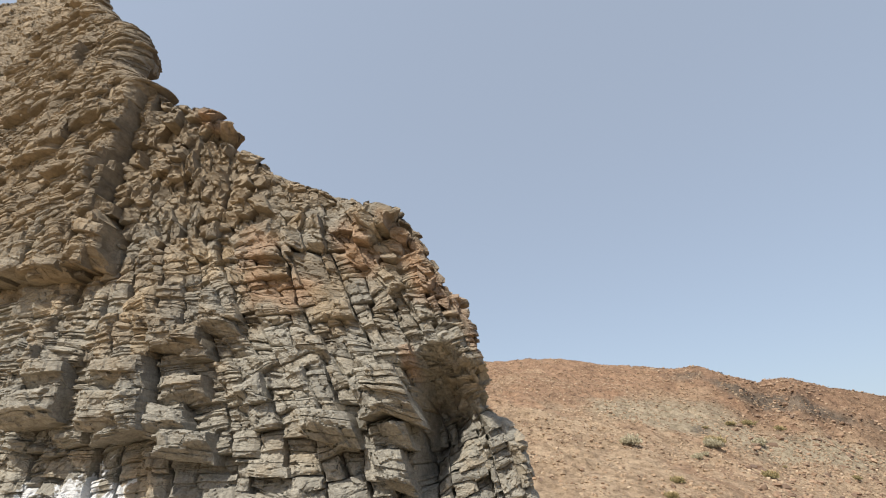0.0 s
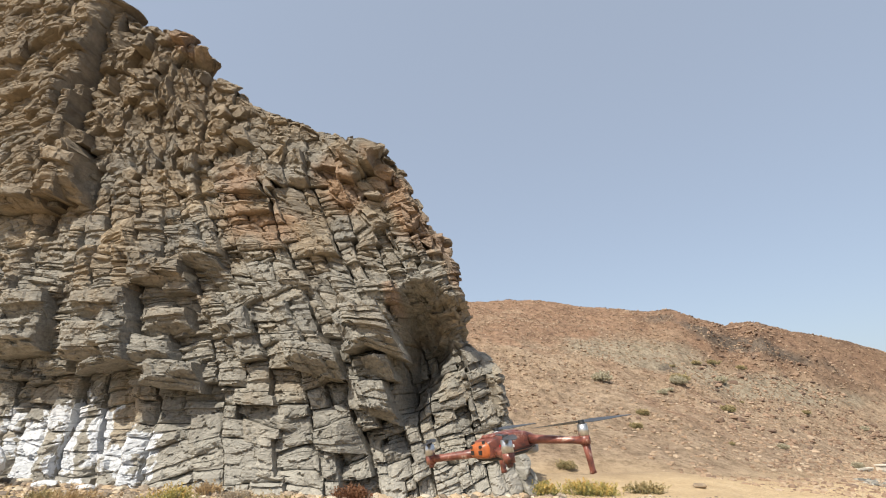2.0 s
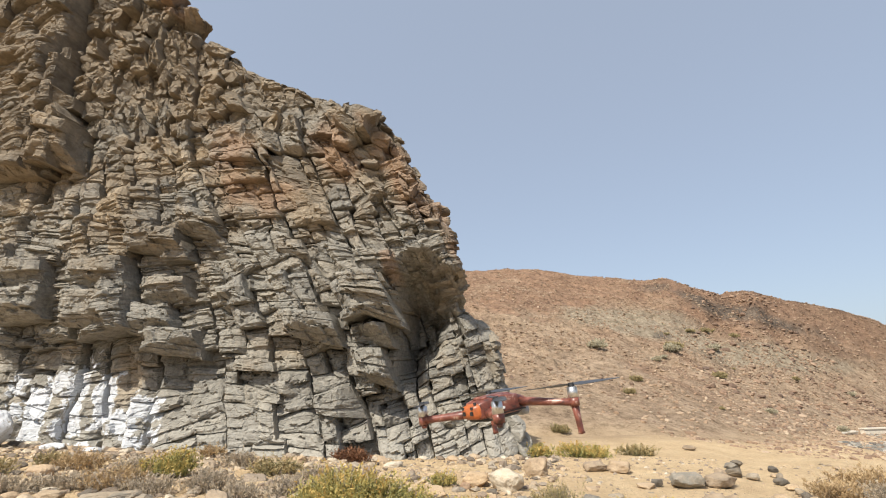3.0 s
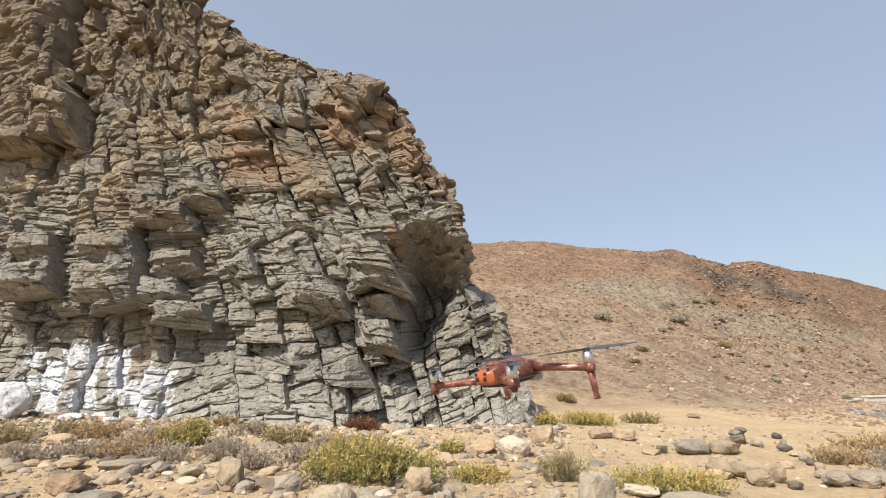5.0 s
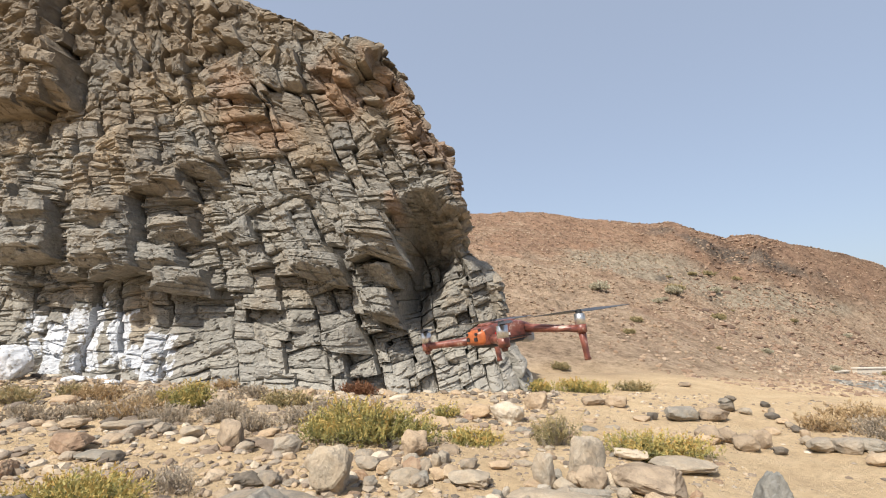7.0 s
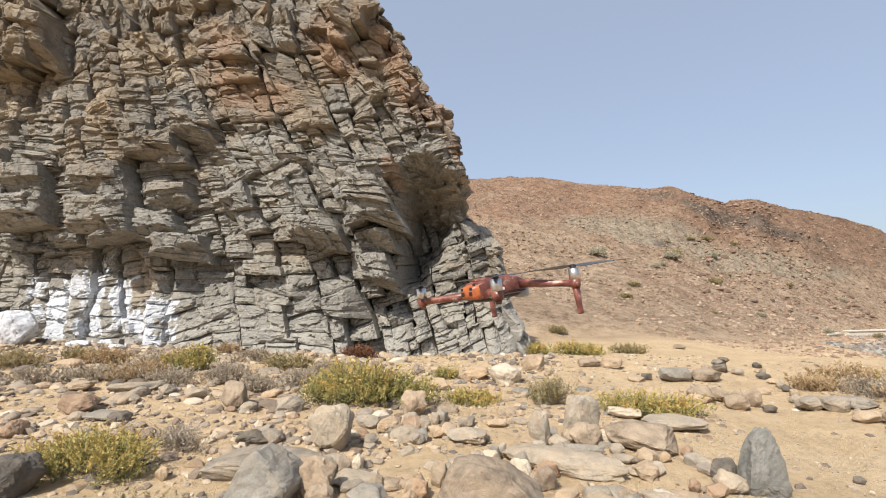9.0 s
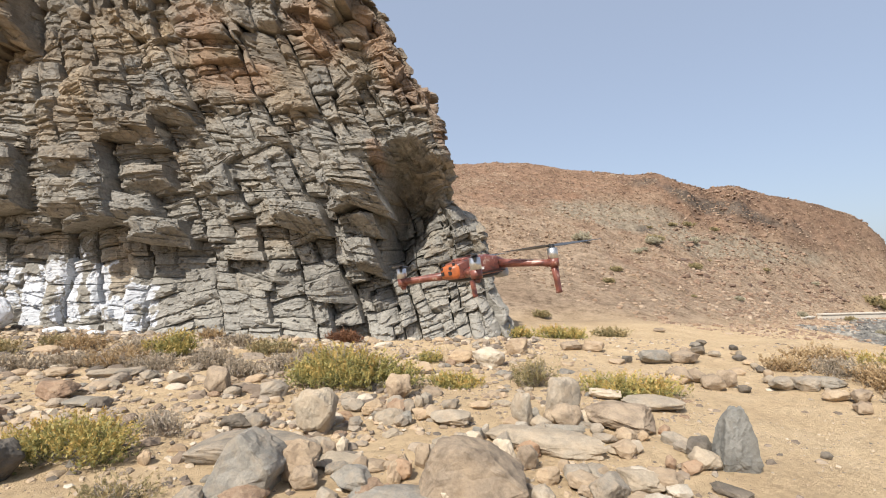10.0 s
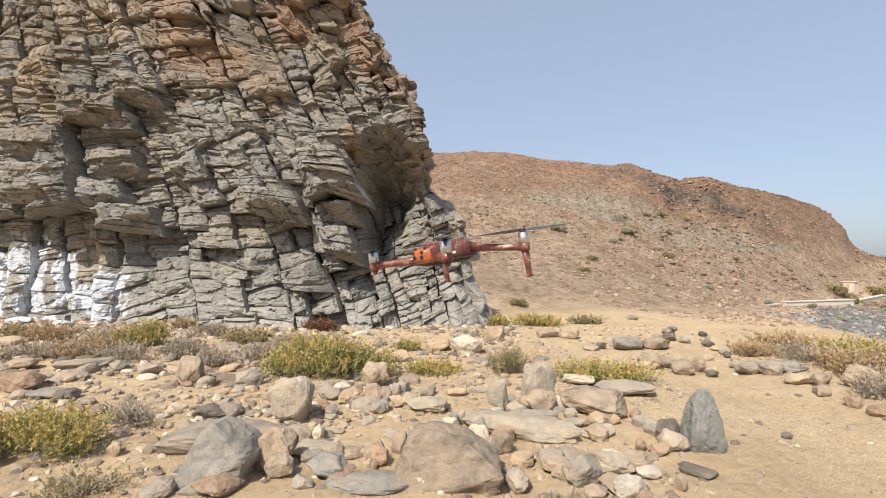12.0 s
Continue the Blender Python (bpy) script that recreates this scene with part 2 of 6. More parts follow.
def ground_material():
    """Sand, dust and scree: ochre sand near by, rust and tan scree on the hill, grey shingle towards the shore."""
    m, nt, bsdf = nodes_of("sand and scree")
    p = world_place(nt)
    sep = nt.nodes.new("ShaderNodeSeparateXYZ")
    nt.links.new(p, sep.inputs[0])
    big = noise_node(nt, p, 0.11, 6, 0.65, 0.6)
    mid = noise_node(nt, p, 0.9, 8, 0.72)
    fine = noise_node(nt, p, 11, 8, 0.72)
    grit = noise_node(nt, p, 55, 5, 0.7)
    sand = ramp(nt, mid, [(0.25, (0.42, 0.302, 0.18)), (0.5, (0.515, 0.382, 0.233)), (0.75, (0.59, 0.453, 0.29))])
    dust = ramp(nt, fine, [(0.30, (0.62, 0.62, 0.62)), (0.5, (1, 1, 1)), (0.75, (1.12, 1.12, 1.12))])
    sand = mixed(nt, 0.75, sand, dust, 'MULTIPLY')
    blotch = noise_node(nt, p, 0.45, 9, 0.75, 0.5)
    tan = ramp(nt, blotch, [(0.28, (0.175, 0.124, 0.085)), (0.45, (0.275, 0.20, 0.137)), (0.6, (0.35, 0.265, 0.185)), (0.78, (0.44, 0.345, 0.25))])
    red = ramp(nt, mid, [(0.3, (0.14, 0.082, 0.055)), (0.55, (0.25, 0.15, 0.098)), (0.8, (0.34, 0.225, 0.145))])
    ht = nt.nodes.new("ShaderNodeAttribute")
    ht.attribute_name = "scree"
    rusty = maths(nt, 'ADD', maths(nt, 'MULTIPLY', big, 1.3), maths(nt, 'MULTIPLY', maths(nt, 'SUBTRACT', sep.outputs[2], 8.0), 0.035))
    hill = mixed(nt, ramp(nt, rusty, [(0.50, (0, 0, 0)), (0.72, (0.8, 0.8, 0.8))]), tan, red)
    band = noise_node(nt, stretched(nt, p, 0.05, 0.05, 0.16), 1.0, 7, 0.66, 0.8)
    sage = ramp(nt, blotch, [(0.3, (0.17, 0.145, 0.105)), (0.55, (0.29, 0.25, 0.185)), (0.75, (0.40, 0.345, 0.26))])
    sg = nt.nodes.new("ShaderNodeAttribute")
    sg.attribute_name = "sage"
    grown = maths(nt, 'ADD', maths(nt, 'MULTIPLY', band, 0.35), maths(nt, 'MULTIPLY', sg.outputs["Fac"], 0.55))
    hill = mixed(nt, ramp(nt, grown, [(0.25, (0, 0, 0)), (0.6, (0.8, 0.8, 0.8))]), hill, sage)
    cr = nt.nodes.new("ShaderNodeAttribute")
    cr.attribute_name = "crag"
    crag_rock = ramp(nt, mid, [(0.3, (0.10, 0.066, 0.048)), (0.55, (0.195, 0.122, 0.082)), (0.8, (0.28, 0.185, 0.122))])
    hill = mixed(nt, maths(nt, 'MULTIPLY', cr.outputs["Fac"], 0.75), hill, crag_rock)
    dk = nt.nodes.new("ShaderNodeAttribute")
    dk.attribute_name = "outcrop"
    hill = mixed(nt, maths(nt, 'MULTIPLY', dk.outputs["Fac"], 0.85), hill, ramp(nt, mid, [(0.3, (0.05, 0.043, 0.037)), (0.6, (0.13, 0.108, 0.088)), (0.85, (0.22, 0.175, 0.135))]))
    speck = noise_node(nt, stretched(nt, p, 1, 1, 1.4), 2.2, 12, 0.88)
    hill = mixed(nt, 0.9, hill, ramp(nt, speck, [(0.42, (0.34, 0.31, 0.29)), (0.485, (0.8, 0.79, 0.78)), (0.54, (0.98, 0.98, 0.98)), (0.62, (1.28, 1.28, 1.28))]), 'MULTIPLY')
    col = mixed(nt, ht.outputs["Fac"], sand, hill)
    sh = nt.nodes.new("ShaderNodeAttribute")
    sh.attribute_name = "shingle"
    grey = ramp(nt, fine, [(0.3, (0.09, 0.086, 0.078)), (0.55, (0.19, 0.18, 0.16)), (0.8, (0.33, 0.31, 0.275))])
    col = mixed(nt, sh.outputs["Fac"], col, grey)
    nt.links.new(col, bsdf.inputs["Base Color"])
    bsdf.inputs["Roughness"].default_value = 0.95
    bsdf.inputs["Specular IOR Level"].default_value = 0.15
    bumped(nt, bsdf, maths(nt, 'ADD', maths(nt, 'ADD', fine, maths(nt, 'MULTIPLY', grit, 0.4)), maths(nt, 'MULTIPLY', speck, 0.8)), 0.8, 0.05)
    return m


def leaf_material(name, stops):
    m, nt, bsdf = nodes_of(name)
    g = nt.nodes.new("ShaderNodeNewGeometry")
    tc = nt.nodes.new("ShaderNodeTexCoord")
    clump = noise_node(nt, tc.outputs["Object"], 4.5, 4, 0.6)
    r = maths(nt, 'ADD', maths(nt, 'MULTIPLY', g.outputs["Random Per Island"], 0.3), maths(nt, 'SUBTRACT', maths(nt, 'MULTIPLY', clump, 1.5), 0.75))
    # leaf colour runs from dark low down to paler at stem ends and higher up
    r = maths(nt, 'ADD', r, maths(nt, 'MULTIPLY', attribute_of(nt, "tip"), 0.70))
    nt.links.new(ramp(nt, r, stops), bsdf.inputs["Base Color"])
    bsdf.inputs["Roughness"].default_value = 0.6
    bsdf.inputs["Specular IOR Level"].default_value = 0.3
    tr = nt.nodes.new("ShaderNodeBsdfTranslucent")
    nt.links.new(ramp(nt, r, stops), tr.inputs[0])
    mix = nt.nodes.new("ShaderNodeMixShader")
    mix.inputs[0].default_value = 0.25
    nt.links.new(bsdf.outputs[0], mix.inputs[1])
    nt.links.new(tr.outputs[0], mix.inputs[2])
    nt.links.new(mix.outputs[0], nt.nodes["Material Output"].inputs[0])
    return m


def plain_material(name, colour, rough=0.6, metal=0.0, grain=0.15, scale=40.0):
    m, nt, bsdf = nodes_of(name)
    tc = nt.nodes.new("ShaderNodeTexCoord")
    n = noise_node(nt, tc.outputs["Object"], scale, 6, 0.65)
    lo, hi = tuple(c * (1 - grain) for c in colour), tuple(min(1, c * (1 + grain)) for c in colour)
    nt.links.new(ramp(nt, n, [(0.3, lo), (0.7, hi)]), bsdf.inputs["Base Color"])
    bsdf.inputs["Roughness"].default_value, bsdf.inputs["Metallic"].default_value = rough, metal
    bumped(nt, bsdf, n, 0.1, 0.002)
    return m


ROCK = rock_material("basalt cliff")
PAINT = paint_material()
GROUND = ground_material()
GREY = stone_material("grey fieldstone", (0.22, 0.19, 0.15), (0.40, 0.345, 0.27), (0.50, 0.41, 0.30), 0.25)
SLATE = stone_material("slate grey stone", (0.17, 0.158, 0.135), (0.32, 0.295, 0.25), (0.36, 0.34, 0.30), 0.12, 7, dusty=0.35)
BROWN = stone_material("brown fieldstone", (0.20, 0.15, 0.105), (0.42, 0.33, 0.235), (0.48, 0.36, 0.24), 0.2)
BUFF = stone_material("buff fieldstone", (0.30, 0.22, 0.145), (0.47, 0.365, 0.25), (0.58, 0.46, 0.32), 0.2)
PALE = stone_material("pale stone", (0.40, 0.345, 0.27), (0.58, 0.51, 0.41), (0.5, 0.4, 0.28), 0.1)
RUSTY = stone_material("rust brown stone", (0.22, 0.14, 0.09), (0.38, 0.255, 0.165), (0.3, 0.26, 0.2), 0.2)
UPRIGHT = stone_material("dark slate", (0.12, 0.122, 0.115), (0.23, 0.228, 0.212), (0.3, 0.28, 0.24), 0.05, 6, dusty=0.08)
DARK = stone_material("dark basalt stone", (0.075, 0.066, 0.056), (0.19, 0.165, 0.135), (0.3, 0.25, 0.18), 0.12, dusty=0.15)
GRAVEL = gravel_material("loose gravel", [(0.0, (0.12, 0.10, 0.08)), (0.25, (0.23, 0.17, 0.12)), (0.5, (0.31, 0.26, 0.20)), (0.7, (0.40, 0.29, 0.185)), (0.9, (0.46, 0.37, 0.265)), (1.0, (0.56, 0.49, 0.39))])
SCREE = gravel_material("hill scree", [(0.0, (0.16, 0.105, 0.075)), (0.3, (0.26, 0.17, 0.11)), (0.6, (0.32, 0.225, 0.148)), (0.9, (0.36, 0.265, 0.18)), (1.0, (0.44, 0.345, 0.25))])
CRAG = gravel_material("dark crag rock", [(0.0, (0.12, 0.08, 0.06)), (0.5, (0.21, 0.135, 0.09)), (0.85, (0.30, 0.20, 0.135)), (1.0, (0.40, 0.30, 0.21))])
SHINGLE = gravel_material("grey shingle", [(0.0, (0.08, 0.075, 0.068)), (0.4, (0.16, 0.15, 0.132)), (0.8, (0.25, 0.233, 0.20)), (1.0, (0.42, 0.38, 0.32))])
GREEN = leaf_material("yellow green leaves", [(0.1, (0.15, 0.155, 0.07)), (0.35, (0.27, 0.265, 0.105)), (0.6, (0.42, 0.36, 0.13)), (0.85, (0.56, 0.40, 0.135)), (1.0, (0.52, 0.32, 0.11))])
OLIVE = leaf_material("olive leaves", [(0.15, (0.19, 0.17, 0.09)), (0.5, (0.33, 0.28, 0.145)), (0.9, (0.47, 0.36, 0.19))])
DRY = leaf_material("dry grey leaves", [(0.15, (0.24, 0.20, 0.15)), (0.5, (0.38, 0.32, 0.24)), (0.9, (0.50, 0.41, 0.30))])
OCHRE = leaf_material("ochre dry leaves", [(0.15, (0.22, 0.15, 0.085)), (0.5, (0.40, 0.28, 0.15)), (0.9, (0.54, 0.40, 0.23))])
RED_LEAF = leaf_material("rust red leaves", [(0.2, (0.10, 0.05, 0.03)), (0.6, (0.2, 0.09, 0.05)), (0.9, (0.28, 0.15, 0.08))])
TWIG = plain_material("dry twigs", (0.30, 0.25, 0.20), 0.9, 0, 0.3, 60)


# ---- mesh helpers ----
def mesh_ob(name, verts, faces, material, parent=None, label="", mats=None, face_mat=None):
    me = bpy.data.meshes.new(name)
    me.from_pydata(verts, [], faces)
    for mm in (mats or [material]):
        me.materials.append(mm)
    if face_mat is not None:
        me.polygons.foreach_set("material_index", face_mat)
    me.update()
    ob = new(name, me)
    if parent:
        ob.parent = parent
    if label:
        ob["label"] = label
    return ob


def part(name, bm, material, parent, label="", shade=False):
    """Links a bmesh as one mesh object under a thing or a part."""
    me = bpy.data.meshes.new(name)
    bm.to_mesh(me)
    bm.free()
    me.materials.append(material)
    if shade:
        for p in me.polygons:
            p.use_smooth = True
    ob = new(name, me)
    if parent:
        ob.parent = parent
    if label:
        ob["label"] = label
    return ob


def grid_faces(nu, nv):
    i = np.arange(nu - 1)[:, None] * nv + np.arange(nv - 1)[None]
    return np.stack([i, i + nv, i + nv + 1, i + 1], -1).reshape(-1, 4)


def float_attribute(me, name, values, domain='POINT'):
    a = me.attributes.new(name, 'FLOAT', domain)
    a.data.foreach_set("value", np.asarray(values, np.float32))


# ---- ground and hill in one sheet ----
RIDGE_X = [-80, -30, -3.8, 0.9, 4.8, 9.9, 13.6, 16.6, 19.0, 20.8, 23.6, 24.3, 27.8, 31.5, 36.1, 39.1, 40.9, 42.4, 42.9, 44.4, 46.5, 60, 90]
RIDGE_Z = [12.5, 14.6, 14.9, 15.1, 15.0, 14.0, 13.6, 13.2, 13.4, 12.7, 11.6, 11.4, 11.8, 10.7, 9.8, 8.5, 7.3, 5.8, 4.3, 3.0, 2.4, 0.6, -1.2]


def ground_height(x, y):
    """The height of the ground at arrays x, y."""
    x, y = np.asarray(x, float), np.asarray(y, float)
    bend = (y - 0.2) / 54.8
    along = np.where(y > 20, (x - 0.5) / np.maximum(bend, 0.3) + 0.5, x)
    ridge = np.interp(along, RIDGE_X, RIDGE_Z)
    foot = np.interp(x, [-30, -5, 2, 8, 14, 22, 40], [15.5, 15.5, 17.0, 19.5, 24.0, 34.0, 50.0])
    s = np.clip((y - foot) / (55 - foot), 0, 1)
    rise = ridge * (0.30 * s ** 2 + 0.70 * s ** 1.05)
    back = np.clip(1 - (y - 55) / 120, 0, 1)
    rise = np.where(y > 55, ridge * back, rise)
    shore = -0.075 * np.clip(x - 5.5, 0, 14) - 0.02 * np.clip(x - 19.5, 0, 30)
    shore = shore * np.clip(1 - s * 1.2, 0, 1)
    rough = smooth(0.02, 0.3, s) * (0.9 * fbm(x * 0.09, y * 0.09, 5, 5, 0.55) + 0.25 * fbm(x * 0.6, y * 0.6, 8, 4, 0.6))
    crag = smooth(16, 26, along) * smooth(0.42, 0.7, s) * np.maximum(0, fbm(x * 0.3, y * 0.3, 31, 5, 0.62)) * 3.4
    rough = rough * (1 - 0.75 * smooth(0.85, 0.98, s)) + crag * (1 - 0.85 * smooth(0.85, 0.98, s))
    n1, u1, v1, f1 = cells(x * 0.75 + 0.3 * y, y * 0.6, 301)
    n2, u2, v2, f2 = cells(x * 1.6, y * 1.4, 305)
    stony = smooth(0.05, 0.25, s) * (0.35 + 0.65 * smooth(-0.1, 0.35, fbm(x * 0.12, y * 0.12, 33, 4)))
    rough = rough + stony * (0.30 * (n1 - 0.5) + 0.35 * ((n1 * 7) % 1 - 0.5) * u1 + 0.35 * ((n1 * 13) % 1 - 0.5) * v1 + 0.16 * (n2 - 0.5)) * np.where(s > 0.95, 0.5, 1.0)
    near = 0.06 * fbm(x * 0.5, y * 0.5, 2, 4) + 0.022 * fbm(x * 2.4, y * 2.4, 3, 4, 0.6) + 0.012 * fbm(x * 4.6, y * 4.6, 9, 2)
    path = np.exp(-((x - path_x(y)) / 0.75) ** 2) * smooth(1, 3, y) * (1 - smooth(14, 18, y))
    bank = 0.10 * np.exp(-((x - path_x(y) - 1.8) / 0.8) ** 2) * smooth(3, 5, y) * (1 - smooth(12, 16, y))
    left = 0.02 * np.clip(-x - 1, 0, 10) * smooth(4, 10, y)
    far = smooth(120, 320, np.hypot(x, y))
    flat = near - 0.07 * path + bank + left + shore
    return (flat + rise + rough) * (1 - far) - 1.6 * far


def path_x(y):
    """The middle of the trodden path."""
    return np.interp(y, [0, 4, 7, 10, 14, 18], [3.6, 3.5, 4.1, 5.2, 6.6, 8.6])


def gz(x, y):
    return float(ground_height(np.array([x]), np.array([y]))[0])


def steps(dense, fine, ends):
    """Grid lines: close together over the dense stretches, wider and wider outside."""
    out = list(np.arange(dense[0], dense[1], fine))
    step, at = fine, dense[1]
    while at < ends[1]:
        out.append(at)
        step = min(step * 1.08, 0.33) if at < ends[2] else step * 1.35
        at += step
    step, at, low = fine, dense[0], []
    while at > ends[0]:
        step = step * 1.2
        at -= step
        low.append(at)
    return np.array(low[::-1] + out)


gx = steps((-11.5, 13.0), 0.085, (-700, 700, 58))
gy = steps((1.2, 18.0), 0.085, (-700, 900, 62))
GX, GY = np.meshgrid(gx, gy, indexing="ij")
GZ = ground_height(GX, GY)
ground = mesh_ob("ground", np.stack([GX, GY, GZ], -1).reshape(-1, 3), grid_faces(len(gx), len(gy)), GROUND)
tagged(ground, "sandy stony ground rising into a bare hill", "ground", kind="structure")
foot_line = np.interp(GX, [-30, -5, 2, 8, 14, 22, 40], [15.5, 15.5, 17.0, 19.5, 24.0, 34.0, 50.0])
scree = smooth(-3.5, 2.5, GY - foot_line + 1.5 * fbm(GX * 0.3, GY * 0.3, 21))
shingle = smooth(0, 1.2, GX - np.interp(GY, [0, 6, 10, 14, 18, 24, 30], [12, 10.5, 10.0, 11.2, 12.6, 14.6, 21]) + 0.8 * fbm(GX * 0.7, GY * 0.7, 22)) * (1 - smooth(-3, 0.5, GY - foot_line + 1.0))
float_attribute(ground.data, "scree", scree.ravel())
float_attribute(ground.data, "shingle", shingle.ravel())
along_x = (GX - 0.5) / np.maximum((GY - 0.2) / 54.8, 0.3) + 0.5
crag = smooth(13, 23, along_x + 6 * fbm(GX * 0.15, GY * 0.15, 35, 4)) * smooth(0.28, 0.55, (GZ - 1) / np.maximum(np.interp(along_x, RIDGE_X, RIDGE_Z), 2) + 0.25 * fbm(GX * 0.2, GY * 0.2, 36, 4)) * (GY > 25)
float_attribute(ground.data, "crag", crag.ravel())
hill_part = (GZ - 1) / np.maximum(np.interp(along_x, RIDGE_X, RIDGE_Z), 2)
sage_at = np.exp(-((along_x - 14) / 9.0) ** 2 - ((hill_part - 0.44) / 0.13) ** 2) + 0.8 * np.exp(-((along_x - 30) / 9.0) ** 2 - ((hill_part - 0.28) / 0.10) ** 2)
float_attribute(ground.data, "sage", (smooth(0.1, 0.75, sage_at + 0.5 * fbm(GX * 0.16, GY * 0.16, 391, 5, 0.6)) * (GY > 18)).ravel())
outcrop_at = np.exp(-((along_x - 26) / 7.5) ** 2 - ((hill_part - 0.74 + 0.016 * (along_x - 22)) / 0.085) ** 2) + 0.7 * np.exp(-((along_x - 18) / 2.2) ** 2 - ((hill_part - 0.34) / 0.06) ** 2)
float_attribute(ground.data, "outcrop", (smooth(0.25, 0.65, outcrop_at + 0.55 * fbm(GX * 0.3, GY * 0.3, 395, 5, 0.65)) * (GY > 22)).ravel())
for poly in ground.data.polygons:
    poly.use_smooth = True


# ---- the cliff: a buttress of jointed basalt ----
RIM = [(-0.5, 1.17), (0.0, 1.0), (0.5, 0.8), (1.29, 0.54), (1.96, 0.42), (2.53, 0.30), (3.2, -0.25), (3.42, -0.58), (4.05, -0.42), (4.68, -0.52), (5.47, -0.88),
       (6.04, -0.95), (6.75, -1.38), (8.1, -2.12), (8.7, -2.68), (8.85, -3.2), (9.75, -4.95), (10.2, -5.95), (11.4, -7.5), (12.0, -8.5),
       (12.4, -9.4), (12.8, -8.6), (13.5, -9.4), (14.3, -10.9), (15.9, -13.6), (17.8, -15.5), (19.46, -15.4), (21.0, -16.2), (22.0, -17.8), (25.0, -20.5), (30.0, -24.0)]
RIM_Z, RIM_X = [r[0] for r in RIM], [r[1] for r in RIM]
FOOT_X = [-24, -14, -10, -5, -3.6, -2.5, -2.1, -1.8, -1.2, -0.6, 0.2, 1.0, 3]
FOOT_Y = [12.6, 10.9, 10.55, 10.65, 10.78, 10.92, 11.3, 13.0, 13.0, 12.3, 11.8, 11.9, 12.4]


def ledge(X, Z, xc, half, bottom, top, out, lean=0.0, sharp=0.08):
    """A mass that stands out by so much, with an overhanging underside, and dies away upwards."""
    wob = 0.14 * fbm(X * 2.3, Z * 2.3, 77, 3)
    x = X - xc + lean * (Z - bottom)
    across = smooth(half + 0.07, half - 0.07, np.abs(x + wob))
    low = bottom + 0.10 * fbm(X * 1.8, Z * 0, 78, 2) + 0.25 * (x / half) ** 2 * 0.5
    return 0.56 * out * across * smooth(low - sharp, low + sharp, Z) * np.clip((top - Z) / (top - bottom), 0, 1) ** 0.6


rng = np.random.default_rng(11)
COL_EDGES = -30 + np.cumsum(rng.uniform(0.40, 1.25, 110))
COL_OUT = rng.normal(0, 0.06, 111)
COURSES = [-2 + np.cumsum(np.where(rng.random(150) < 0.35, rng.uniform(0.32, 0.75, 150), rng.uniform(0.09, 0.3, 150))) for _ in range(24)]
BIG_EDGES = -30 + np.cumsum(rng.uniform(1.1, 2.6, 50))
BIG_OUT = rng.normal(0, 0.12, 52)


def lean_of(X):
    return np.interp(X, [-20, -13, -11, -8.7, -7.3, -5.5, -3, -1, 2], [0.06, 0.12, 0.18, 0.30, 0.42, 0.60, 0.55, 0.5, 0.5])


def lean_height(Z):
    """The columns lean most in the middle of the face, less at the foot, and stand straight far up."""
    return np.interp(Z, [-1, 3, 8, 12, 30], [-4.2, -1.5, 3.5, 4.6, 4.6])


def column_place(X, Z):
    c = X + lean_of(X) * lean_height(Z) + 0.20 * fbm(X * 0.7, Z * 0.6, 41, 4)
    zz = Z + 0.16 * fbm(X * 0.8, Z * 0.8, 43, 3) + 0.06 * (X + 6)
    band = np.floor(zz / 1.7 + 0.6 * fbm(X * 0.35, Z * 0.2, 44, 2))
    c = c + 0.55 * (hashed(band, 0 * band, 45) - 0.5) * smooth(1.2, 3.0, Z)
    return c, zz


